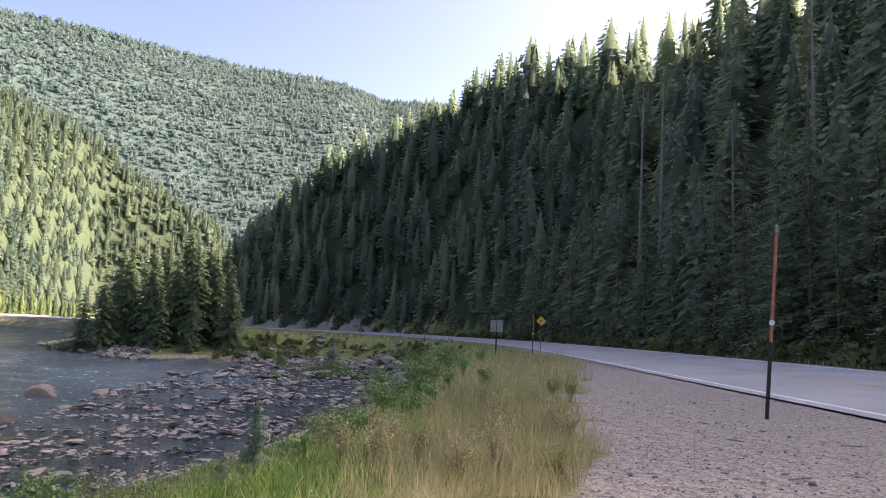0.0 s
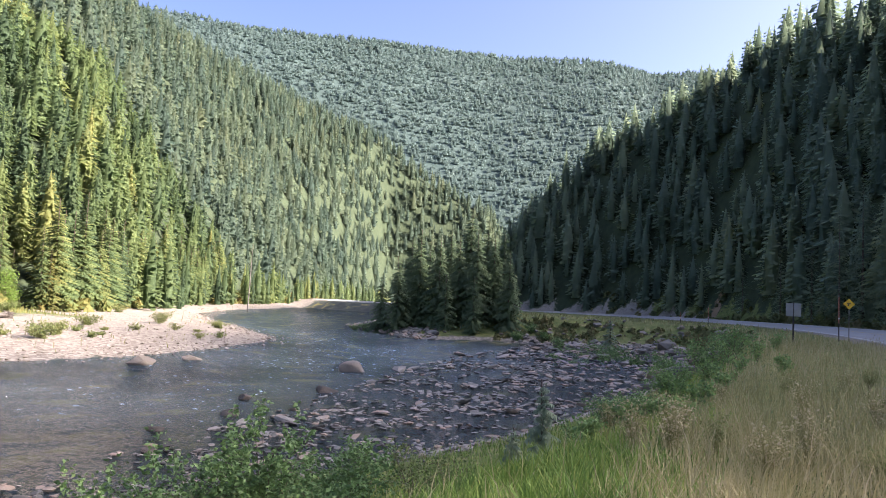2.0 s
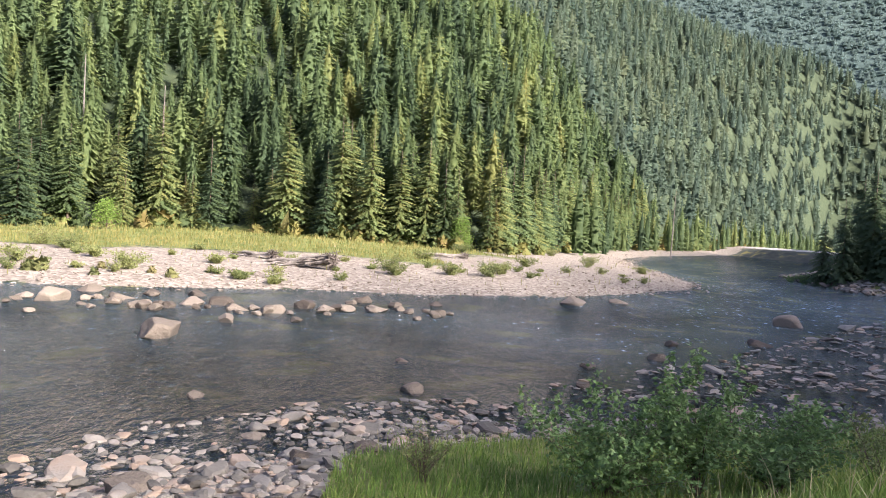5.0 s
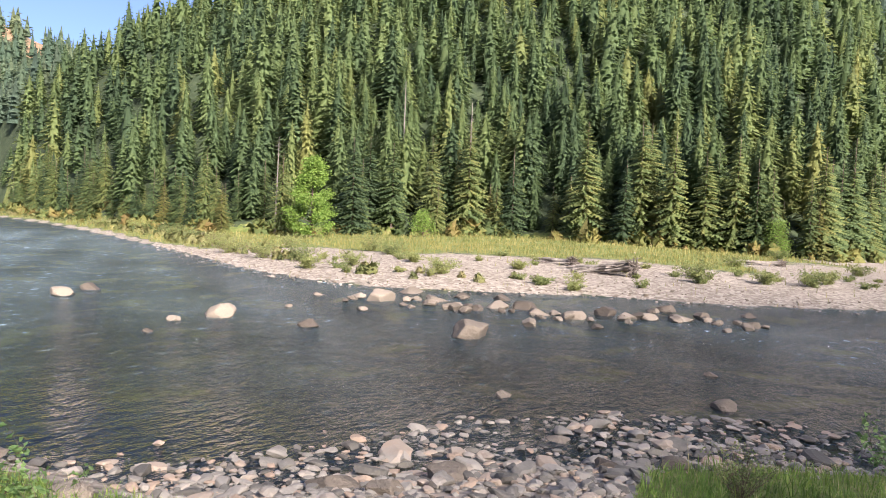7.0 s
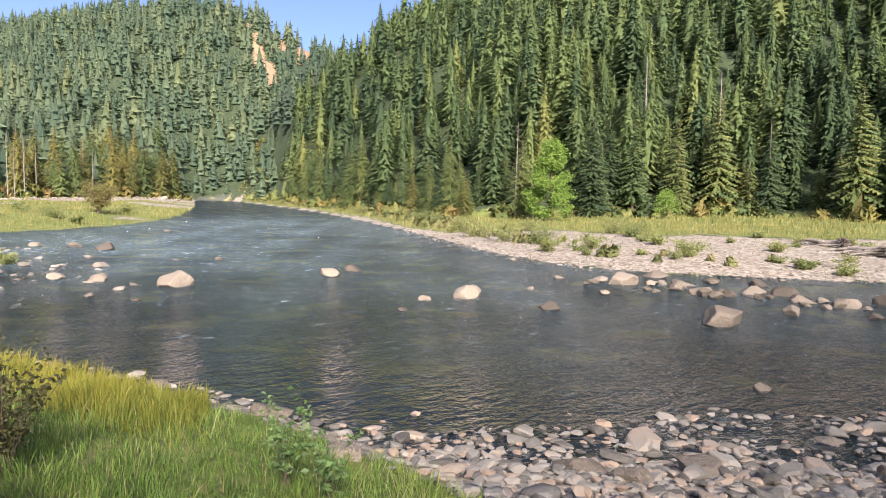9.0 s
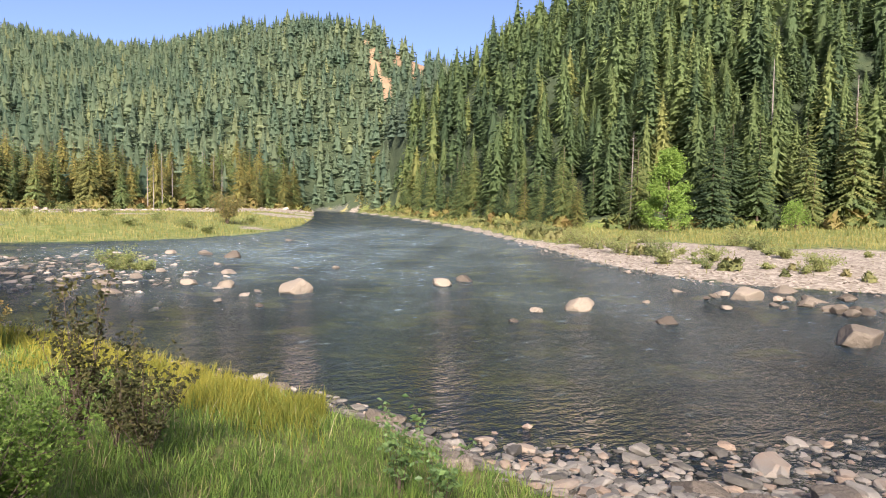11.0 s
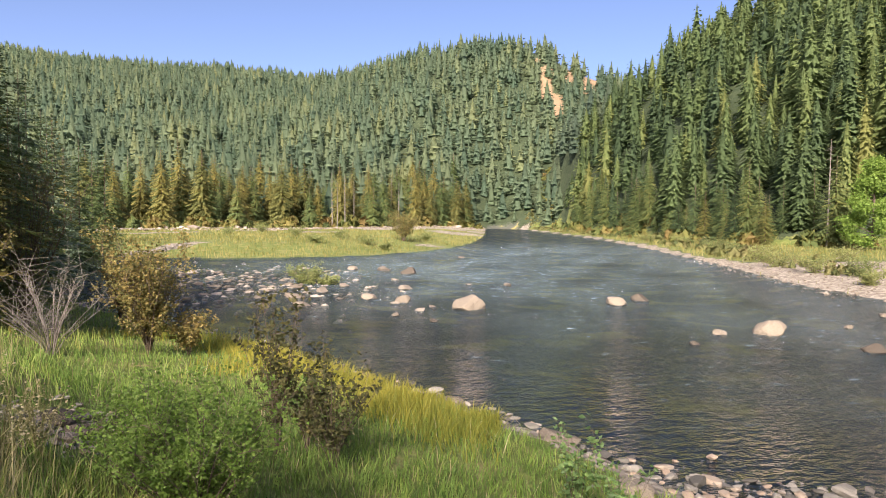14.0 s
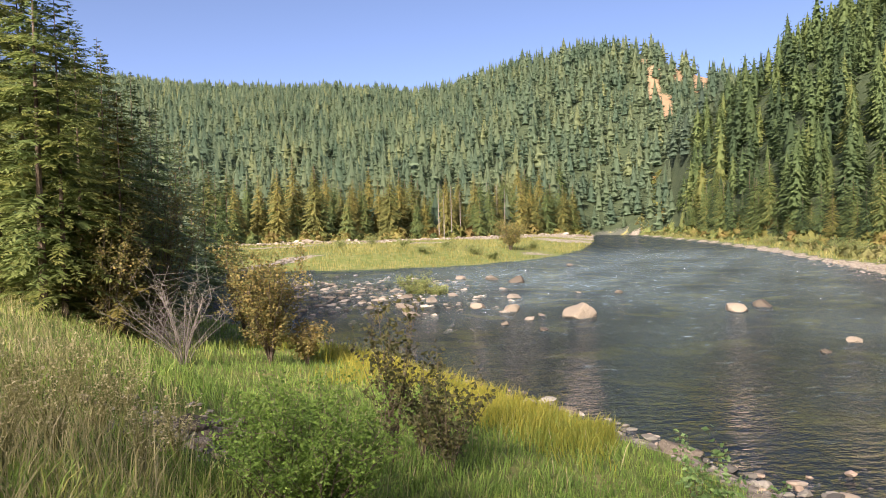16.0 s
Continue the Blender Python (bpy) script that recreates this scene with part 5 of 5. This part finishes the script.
# crowded cobbles at the water's edge below the pull-out
line = polyline([q for q in NEAR if -9 < q[0] < 14], 0.05)
j = line[rng.integers(0, len(line), 1500)] + rng.normal(0, 0.75, (1500, 2)) + (0, 0.15)
scatter_stones("edge_cobbles", j[:, 0], j[:, 1], rng.lognormal(0, 0.5, len(j)) * 0.125, M_COBBLE, "grey and tan cobbles at the water's edge", sink=0.2, forms=plain)
# loose chippings on the pull-out
a, q = np.radians(rng.uniform(2, 34, 5200)), np.exp(rng.uniform(math.log(4.5), math.log(20), 5200))
x, y = q * np.cos(a), q * np.sin(a)
z, form, wet, dn, df, s = height(x, y)
i = (s < -0.3) & (cover(x, y, form, wet, dn, df, s)[2] > 0.55)
chips = [stone_form(60 + k, 1, 0.6) for k in range(6)]
scatter_stones("gravel_chippings", x[i], y[i], rng.lognormal(0, 0.5, i.sum()) * 0.024, M_CHIP, "grey-brown gravel chippings on the pull-out", forms=chips)
# a thin row of stones where grass meets the water upstream
line = polyline([q for q in NEAR if -30 < q[0] < -6], 0.12)
j = line + rng.normal(0, 0.22, line.shape) + (0, 0.1)
scatter_stones("shore_stones", j[:, 0], j[:, 1], rng.lognormal(0, 0.45, len(j)) * 0.17, M_COBBLE, "tan stones along the grassy water's edge")
# a stony patch in the grass of the near bank
j = rng.normal(0, 1, (240, 2)) * 0.42 + np.where(rng.random((240, 1)) < 0.68, np.array([[-8.5, -0.3]]), np.array([[-9.3, 0.25]]))
scatter_stones("patch_stones", j[:, 0], j[:, 1], rng.lognormal(0, 0.5, len(j)) * 0.085, M_COBBLE, "grey stones of a bare patch in the bank grass", sink=0.2)
# far gravel bar
line = polyline([q for q in FAR if -60 < q[0] < 47], 0.25)
n = 3800
j = line[rng.integers(0, len(line), n)] + np.abs(rng.normal(0, 1, (n, 1))) * rng.uniform(0, 9, (n, 1)) * np.array([-0.25, 0.97]) + rng.normal(0, 0.6, (n, 2)) - (0, 0.6)
scatter_stones("bar_stones", j[:, 0], j[:, 1], rng.lognormal(0, 0.45, len(j)) * 0.17, M_PALE, "pale pinkish river stones on the gravel bar", forms=plain)
# midstream cobbles upstream and pale rocks below the upstream woods
j = rng.normal(0, 1, (800, 2)) * (7.0, 3.6) + (-44, 8.5)
j = j[line_distance(j[:, 0], j[:, 1], near_line)[0] > 0.5]
scatter_stones("midstream_cobbles", j[:, 0], j[:, 1], rng.lognormal(0, 0.45, len(j)) * 0.4, M_PALE, "tan cobbles breaking the shallow water", forms=plain, deep=0.06, sink=0.4)
az = np.radians(rng.uniform(152, 181, 900))
q = np.interp(np.degrees(az), [152, 158, 166, 181], [236, 205, 168, 150]) + rng.normal(0, 7, 900)
scatter_stones("bank_rocks", q * np.cos(az), q * np.sin(az), rng.lognormal(0, 0.5, 900) * 0.65, M_PALE, "pale rocks below the upstream woods", forms=plain)
# rocks of the embankment and the point
j = np.concatenate([polyline([(29, 25.5), (33, 28), (38, 31), (43, 35), (49, 41), (53, 45)], 0.06), polyline([(40.5, 69), (42.5, 78), (43.5, 86), (46, 96)], 0.07), polyline([(50, 61), (54, 57), (56, 52), (53, 46)], 0.06)])
j = j + rng.normal(0, 1, j.shape) * 0.9 + rng.uniform(0, 1, (len(j), 1)) * np.array([2.2, -1.0])
scatter_stones("riprap", j[:, 0], j[:, 1], rng.lognormal(0, 0.4, len(j)) * 0.8, M_COBBLE, "angular grey and reddish rocks along the embankment", sink=0.2, forms=plain)

a, q = np.radians(rng.uniform(36, 53, 700)), rng.uniform(44, 95, 700)
x, y = q * np.cos(a), q * np.sin(a)
z, form, wet, dn, df, s = height(x, y)
i = (form == 0) & ~wet & (s < -3.5) & (dn < 12) & (waves(x, y, 5, 3) > -0.15)
scatter_stones("embankment_rocks", x[i], y[i], rng.lognormal(0, 0.45, i.sum()) * 0.7, M_COBBLE, "grey-tan rocks among the scrub of the embankment", sink=0.25, forms=plain)

# boulders that stand out of the river
big = [stone_form(80 + k, 4, 0.72) for k in range(6)]
for me in big:
    me.materials.append(M_BOULDER)
BOULDERS = [(-27.4, 11.0, 0.42), (-25.3, 11.7, 0.48), (-33.5, 12.0, 0.95), (-37.3, 15.5, 0.95), (-31.7, 13.0, 1.07), (-50.6, 19.3, 1.19), (-47.1, 19.9, 1.36), (-40.0, 12.8, 0.79), (-52.5, 17.5, 0.96),
            (-37.5, 10.8, 0.8), (-35.8, 7.1, 0.63), (-37.0, 21.9, 0.54), (-28.3, 14.9, 1.75), (-63.7, 32.4, 1.01), (-27.0, 21.9, 1.2), (-27.9, 24.1, 0.98)]
BOULDERS += [(-18.1, 21.3, 1.45), (-8.8, 22.9, 1.7), (-14.3, 21.5, 0.85), (-17.5, 17.3, 0.46), (-18.6, 19.6, 0.6), (-19.3, 29.7, 0.56), (-17.8, 25.2, 0.44), (-16.0, 29.9, 1.6), (-16.4, 34.0, 1.18), (-14.4, 29.1, 0.61),
             (-14.9, 26.4, 0.57), (-14.0, 31.7, 1.09), (-12.3, 30.0, 0.92)]
BOULDERS += [(-11.1, 29.8, 0.75), (-10.7, 31.3, 1.14), (-11.6, 34.6, 1.14), (-9.6, 31.9, 1.3), (-8.5, 30.3, 0.99), (-7.0, 30.3, 1.3), (-6.0, 32.4, 1.3), (-13.5, 33.9, 0.86), (-5.2, 15.8, 0.5), (-4.1, 32.2, 1.05), (-2.9, 32.9, 1.0),
             (-3.9, 36.0, 1.14), (-5.0, 31.8, 1.01)]
BOULDERS += [(7.5, 41.1, 1.44), (10.8, 43.8, 1.28), (17.8, 36.8, 1.6), (12.8, 29.0, 0.99), (7.3, 24.2, 0.79), (8.9, 27.6, 0.68), (-0.2, 36.5, 0.69), (-1.0, 21.2, 0.43), (-0.5, 17.5, 0.63), (4.6, 22.1, 0.53), (3.9, 19.2, 0.55)]
for k, (x, y, w) in enumerate(BOULDERS):
    ob = new("boulder", big[k % 6])
    low = -0.12 * w if w > 1.3 else -0.2 * w
    ob.matrix_basis = pose(x, y, 0.12 * w + low * 0.4, rng.uniform(-8, 8), rng.uniform(-8, 8), rng.uniform(-40, 40)) @ Matrix.Diagonal((w, w, w * (0.8 if w > 1.3 else rng.uniform(0.55, 0.85)), 1))
    tagged(ob, "large tan granite boulder standing in the river" if w > 1.3 else "tan rock breaking the river's surface", "boulder", "boulders in the river")
for k in range(48):
    x, w = rng.uniform(-17.5, 0.5), rng.uniform(0.3, 0.85)
    y = 31.5 + 0.12 * x + rng.normal(0, 1.4) + (1.5 if x > -5 else 0)
    ob = new("boulder", big[int(rng.integers(0, 6))])
    ob.matrix_basis = pose(x, y, 0.1 * w, rng.uniform(-10, 10), rng.uniform(-10, 10), rng.uniform(0, 360)) @ Matrix.Diagonal((w, w, w * rng.uniform(0.6, 0.9), 1))
    tagged(ob, "tan rock in the rocky shallows below the gravel bar", "boulder", "boulders in the river")
for k, (az, r, w) in enumerate([(153.6, 15.2, 0.62), (145.5, 13.0, 0.75), (112, 10.6, 0.95), (117, 9.8, 0.6), (121, 10.4, 0.8), (104, 13.6, 0.7), (95, 12.2, 0.55), (100, 11.8, 0.5), (140, 10.2, 0.7), (180.6, 8.6, 0.42), (182.2, 8.9, 0.5), (179.2, 9.1, 0.36), (181.4, 8.2, 0.3), (178.4, 8.4, 0.26)]):
    ob = new("boulder", big[(k + 2) % 6])
    p = spot(az, r)
    ob.matrix_basis = pose(p.x, p.y, max(p.z, -0.1) + 0.05, 5, 4, 50 * k) @ Matrix.Diagonal((w, w, w * 0.6, 1))
    tagged(ob, "rounded grey-tan boulder on the near shore", "boulder", "boulders on the near shore")


# ---------------------------------------------------------------- driftwood
def driftwood(place, length, seed, label, turn, heap=1.0):
    rng = np.random.default_rng(seed)
    ob = thing("driftwood_log", place, label, "log", turn=turn)
    v, f = [], []
    pts = [Vector((length * (k / 6 - 0.5), 0.1 * math.sin(k * 1.7), 0.22 + 0.05 * k * heap + 0.06 * math.sin(k))) for k in range(7)]
    for i, (c, q) in enumerate(zip(pts, (0.07, 0.1, 0.12, 0.14, 0.16, 0.19, 0.24))):
        v += [(c.x, c.y + q * math.cos(k * 0.785), c.z + q * math.sin(k * 0.785)) for k in range(8)]
        if i:
            f += [t for k in range(8) for t in ((8 * i - 8 + k, 8 * i - 8 + (k + 1) % 8, 8 * i + k), (8 * i - 8 + (k + 1) % 8, 8 * i + (k + 1) % 8, 8 * i + k))]
    mesh_object("trunk", v, f, M_DEADWOOD, ob)
    v, f = [], []
    for k in range(70):
        a, q = rng.uniform(0, 6.28), rng.uniform(0.25, 0.8) * (0.5 + 0.5 * heap)
        mid = pts[6] + Vector((rng.uniform(-0.1, 0.4), 0.5 * q * math.cos(a), max(-0.4, 0.5 * q * math.sin(a))))
        stick(v, f, pts[6], mid, 0.1, 0.06, 5)
        stick(v, f, mid, mid + Vector((rng.uniform(-0.4, 0.3), 0.5 * q * math.cos(a + rng.normal(0, 0.5)), max(-0.3, 0.5 * q * math.sin(a + rng.normal(0, 0.5))))), 0.06, 0.015, 4)
    mesh_object("root_plate", v, f, M_ROOT, ob)
    v, f = [], []
    for k in range(int(150 * heap)):
        x, w = length * rng.uniform(-0.5, 0.4), rng.uniform(0.5, 2.6)
        z = (0.1 + 1.0 * heap * (x / length + 0.5)) * rng.uniform(0.1, 1.0)
        a = rng.normal(0, 0.45)
        stick(v, f, (x - 0.5 * w * math.cos(a), rng.uniform(-0.7, 0.7) - 0.5 * w * math.sin(a), max(0.05, z - 0.15 * w)), (x + 0.5 * w * math.cos(a), rng.uniform(-0.7, 0.7) + 0.5 * w * math.sin(a), max(0.05, z + 0.12 * w * rng.uniform(-1, 1))), rng.uniform(0.025, 0.085), 0.02, 5)
    tagged(mesh_object("branch_tangle", v, f, M_DEADWOOD, ob), kind="stuff")


M_ROOT = material("weathered_root", [(0.05, 0.042, 0.034), (0.12, 0.1, 0.085), (0.2, 0.175, 0.15)], 3, 0.9, 0.5, 30)
driftwood(spot(101.2, 50), 4.6, 1, "heap of grey driftwood with an upturned root plate", radians(-10))
driftwood(spot(104.6, 55), 3.2, 2, "thin grey driftwood log lying in the bar grass", radians(-20), 0.15)
driftwood(spot(90, 68), 4, 3, "weathered grey log lying on the gravel bar", radians(5), 0.12)
driftwood(spot(49.9, 72), 6, 4, "flat pale log at the foot of the embankment", radians(-35), 0.12)


# ---------------------------------------------------------------- roadside signs and poles
M_RUSTRED = material("red_brown_steel", [(0.3, 0.1, 0.06), (0.38, 0.14, 0.09), (0.45, 0.2, 0.14)], 5, 0.6, 0.2, 50)
M_BLACK = material("dark_steel", [(0.02, 0.018, 0.016), (0.05, 0.04, 0.035)], 6, 0.6, 0.2, 50)
M_WHITE = material("white_reflector", [(0.65, 0.65, 0.62), (0.8, 0.8, 0.78)], 6, 0.35, 0.05, 40)
M_SIGN = material("yellow_sign_face", [(0.6, 0.36, 0.02), (0.75, 0.46, 0.03)], 3, 0.45, 0.05, 40)
M_ALU = material("aluminium_sheet", [(0.2, 0.2, 0.2), (0.3, 0.3, 0.295)], 3, 0.5, 0.1, 40, metal=0.3)
M_POSTWOOD = material("weathered_post", [(0.1, 0.085, 0.07), (0.2, 0.175, 0.15)], 4, 0.85, 0.4, 40)


def bar(size, at, bevel=0.003):
    bm = bmesh.new()
    bmesh.ops.create_cube(bm, size=1.0)
    for q in bm.verts:
        q.co = Vector((q.co.x * size[0] + at[0], q.co.y * size[1] + at[1], q.co.z * size[2] + at[2]))
    bmesh.ops.bevel(bm, geom=bm.edges[:], offset=bevel, segments=1, affect="EDGES")
    return bm


def disc(radius, depth, at, sides=20):
    """A flat disc that faces along y."""
    bm = bmesh.new()
    bmesh.ops.create_cone(bm, cap_ends=True, segments=sides, radius1=radius, radius2=radius, depth=depth)
    bmesh.ops.rotate(bm, verts=bm.verts[:], matrix=Matrix.Rotation(radians(90), 3, "X"))
    bmesh.ops.translate(bm, verts=bm.verts[:], vec=at)
    return bm


def rod(r0, r1, z0, z1, sides=10):
    bm = bmesh.new()
    bmesh.ops.create_cone(bm, cap_ends=True, segments=sides, radius1=r0, radius2=r1, depth=z1 - z0)
    bmesh.ops.translate(bm, verts=bm.verts[:], vec=(0, 0, (z0 + z1) / 2))
    return bm


def facing(az):
    return radians(az + 90)


def snow_pole(place, tall, az, label, lean=0.0, dark=M_BLACK, upper=M_RUSTRED):
    ob = thing("snow_pole", place, label, "pole", "snow poles", facing(az))
    ob.matrix_basis = ob.matrix_basis @ Matrix.Rotation(lean, 4, "Y")
    part("lower_post", rod(0.035, 0.034, -0.3, 0.39 * tall), dark, ob, "dark painted lower steel post")
    part("upper_post", rod(0.03, 0.028, 0.39 * tall, 0.96 * tall), upper, ob, "red-brown painted upper steel post")
    part("tip", rod(0.028, 0.026, 0.96 * tall, tall), M_ALU, ob, "bare grey tip")
    part("reflector", disc(0.048, 0.012, (0, 0.045, 0.49 * tall)), M_WHITE, ob, "round white reflector")


snow_pole(spot(12.4, 14.0), 3.36, 12, "tall red-brown and black snow pole with a white reflector", radians(-3.0))
snow_pole(spot(28.9, 53), 2.95, 29, "slender snow pole beside the warning sign")
snow_pole(spot(37.35, 88), 2.3, 37, "slender snow pole on the road's edge")
snow_pole(spot(39.3, 104), 1.6, 39, "short marker post on the road's edge")
snow_pole(spot(48.8, 178), 4.4, 49, "tall pale roadside pole far down the road", dark=M_ALU, upper=M_ALU)
snow_pole(spot(51.9, 175), 4.8, 52, "tall pale roadside pole far down the road", dark=M_ALU, upper=M_ALU)

sign = thing("warning_sign", spot(28.3, 50), "yellow diamond warning sign on a thin post", "road sign", turn=facing(28.3))
part("post", bar((0.05, 0.05, 2.7), (0, 0, 1.2)), M_POSTWOOD, sign)
bm = bar((0.46, 0.012, 0.46), (0, 0, 0), 0.002)
bmesh.ops.rotate(bm, verts=bm.verts[:], matrix=Matrix.Rotation(radians(45), 3, "Y"))
bmesh.ops.translate(bm, verts=bm.verts[:], vec=(0, 0.045, 2.32))
face = part("diamond_panel", bm, M_SIGN, sign, "yellow diamond panel")
part("symbol_bar", bar((0.2, 0.006, 0.05), (0.0, 0.056, 2.36), 0.001), M_BLACK, face)
part("symbol_bar", bar((0.09, 0.006, 0.09), (0.03, 0.056, 2.26), 0.001), M_BLACK, face)
sign = thing("double_sign", spot(31.75, 44.5), "two grey sign panels seen from behind on one dark post", "road sign", turn=facing(31.75))
part("post", bar((0.09, 0.09, 2.5), (0, 0, 0.95)), M_BLACK, sign)
part("panel", bar((0.36, 0.012, 0.72), (-0.2, 0.06, 1.8)), M_ALU, sign, "bare aluminium sign back")
part("panel", bar((0.36, 0.012, 0.72), (0.2, 0.06, 1.8)), M_ALU, sign, "bare aluminium sign back")
part("cross_bar", bar((0.74, 0.03, 0.05), (0, 0.05, 1.98)), M_BLACK, sign)


# ---------------------------------------------------------------- twigs on the pull-out
for k, (az, r, length) in enumerate([(20.5, 9.4, 0.5), (14, 10.5, 0.35), (10, 8.2, 0.6), (17, 12.5, 0.4), (8, 11, 0.45), (22, 13, 0.4)]):
    v, f = [], []
    stick(v, f, (0, 0, 0.015), (length * 0.6, 0.05, 0.02), 0.009, 0.008, 5)
    twig = mesh_object("twig", v, f, M_DEADWOOD)
    twig.matrix_basis = Matrix.Translation(spot(az, r)) @ Matrix.Rotation(k * 1.3, 4, "Z")
    tagged(twig, "dry pale twig lying on the gravel", "twig", "twigs on the gravel")


# ---------------------------------------------------------------- grass
def grass(name, n, az, r, mat, label, tall, width, pick, seed, bend=0.5, power=1.0):
    """Single bent blades; they thin out with distance and grow coarser there."""
    rng = np.random.default_rng(seed)
    a = np.radians(rng.uniform(*az, n))
    q = np.exp(rng.uniform(math.log(r[0]), math.log(r[1]), n))
    x, y = q * np.cos(a), q * np.sin(a)
    z, form, wet, dn, df, s = height(x, y)
    g, beach, lot = cover(x, y, form, wet, dn, df, s)
    ok = ~wet & (form == 0) & ((s < -0.4) | (s > 9.6)) & pick(x, y, z, dn, df, s, g, beach, lot, rng)
    for ax, ay, size in ((-8.5, -0.3, 0.85), (-9.3, 0.25, 0.55)):        # the stony patch in the bank's grass
        ok &= (np.hypot(x - ax, y - ay) > size * (1 + 0.3 * waves(x, y, 0.5, 8))) | (rng.random(len(x)) < 0.12)
    x, y, z, q = x[ok], y[ok], z[ok], q[ok]
    n = len(x)
    coarse = np.maximum(1, q / 16) ** power
    h = rng.uniform(*tall, n) * np.clip(1 + 0.4 * waves(x, y, 1.3, seed) + 0.35 * waves(x, y, 0.3, seed + 4), 0.3, 2) * np.minimum(coarse, 2.0) ** 0.4
    w = width * rng.uniform(0.6, 1.4, n) * coarse
    t = rng.uniform(0, 6.28, n)
    dx, dy = np.cos(t), np.sin(t)
    lean = h * bend * rng.uniform(0.1, 1.0, n)
    b = rng.uniform(-1.7, 1.7, n) + 4.0 * waves(x, y, 0.55, seed + 9)
    ox, oy = np.cos(b) * lean, np.sin(b) * lean
    v = np.stack([np.stack([x - dx * w, y - dy * w, z - 0.03], 1), np.stack([x + dx * w, y + dy * w, z - 0.03], 1),
                  np.stack([x + ox * 0.4 - dx * w * 0.7, y + oy * 0.4 - dy * w * 0.7, z + h * 0.6], 1), np.stack([x + ox * 0.4 + dx * w * 0.7, y + oy * 0.4 + dy * w * 0.7, z + h * 0.6], 1),
                  np.stack([x + ox, y + oy, z + h], 1)], 1).reshape(-1, 3)
    k = np.arange(n)[:, None] * 5
    f = np.concatenate([k + [0, 1, 3], k + [0, 3, 2], k + [2, 3, 4]], 0)
    dn = line_distance(x, y, near_line)[0]
    tint = np.clip(0.42 + 0.25 * waves(x, y, 4, seed + 1) + 0.2 * waves(x, y, 0.45, seed + 2) + rng.normal(0, 0.16, n), 0, 1)
    return tagged(mesh_object(name, v, f, mat, tint=np.repeat(tint, 5)), label, "grass", kind="stuff")


def strawy(x, y, dn):
    """How dry the grass is: golden on the verge beside the pull-out and up the slope upstream."""
    az = np.degrees(np.arctan2(y, x)) % 360
    beyond = y - 0.466 * (x - 6) - 2.8
    verge = np.clip((np.interp(x, [2, 4.7, 20], [0.7, 2.2, 5.5]) - beyond) / 1.4 + 0.5 + 0.4 * waves(x, y, 3) + 0.2 * waves(x, y, 0.8, 2), 0, 1) * (az < 60)
    slope = np.clip((dn - 7.4) / 2.6 + 0.35 * waves(x, y, 3), 0, 1) * (x < -2) * np.clip((az - 178) / 12, 0, 0.6)
    return np.maximum(verge, slope)


grass("green_grass", 175000, (20, 200), (4.5, 34), M_GRASS, "lush green grass on the river bank", (0.07, 0.24), 0.0065,
      lambda x, y, z, dn, df, s, g, beach, lot, q: (dn < df) & (beach < 0.5) & (lot < 0.4) & (q.random(len(x)) > strawy(x, y, dn)), 1, 0.9)
grass("dry_grass", 200000, (14, 215), (4.2, 46), M_STRAW, "tall dry yellow grass on the road verge", (0.12, 0.42), 0.0042,
      lambda x, y, z, dn, df, s, g, beach, lot, q: (dn < df) & (beach < 0.5) & ((lot < 0.55) | (q.random(len(x)) < 0.03 * (waves(x, y, 1.1, 5) > 0.35))) & (q.random(len(x)) < 0.04 + 0.96 * strawy(x, y, dn)), 2, 0.8)
# a band of yellow plants whose colour also paints the sunlit strip
grass("yellow_sedge", 60000, (150, 186), (10, 25), M_SUNLIT_SEDGE, "yellow sedge and flowering weeds with sunlight in their colour along the water's edge", (0.15, 0.4), 0.007,
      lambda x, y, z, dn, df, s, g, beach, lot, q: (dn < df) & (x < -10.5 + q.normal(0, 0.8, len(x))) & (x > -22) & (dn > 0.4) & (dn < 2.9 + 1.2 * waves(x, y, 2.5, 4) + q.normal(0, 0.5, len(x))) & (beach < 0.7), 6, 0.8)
grass("bar_grass", 130000, (66, 186), (38, 230), M_BARGRASS, "yellow-green grass on the gravel bars", (0.14, 0.34), 0.0075,
      lambda x, y, z, dn, df, s, g, beach, lot, q: ((g > 0.5) & (beach < 0.55) | (q.random(len(x)) < 0.02)) & ((df < dn) | (x < -60)), 3, 0.5, 0.9)
grass("verge_grass", 26000, (0, 64), (14, 150), M_STRAW, "dry grass along the road and embankment", (0.1, 0.26), 0.007,
      lambda x, y, z, dn, df, s, g, beach, lot, q: (s > 9.6) & (s < 13) | (dn < df) & (beach < 0.5) & (lot < 0.5) & (s < -2) & (np.hypot(x, y) > 34), 4, 0.5)
grass("pullout_edge_grass", 15000, (10, 220), (0.9, 4.6), M_STRAW, "short mixed grass at the edge of the pull-out", (0.08, 0.24), 0.004,
      lambda x, y, z, dn, df, s, g, beach, lot, q: (lot < 0.45) & (beach < 0.5), 5, 0.8)
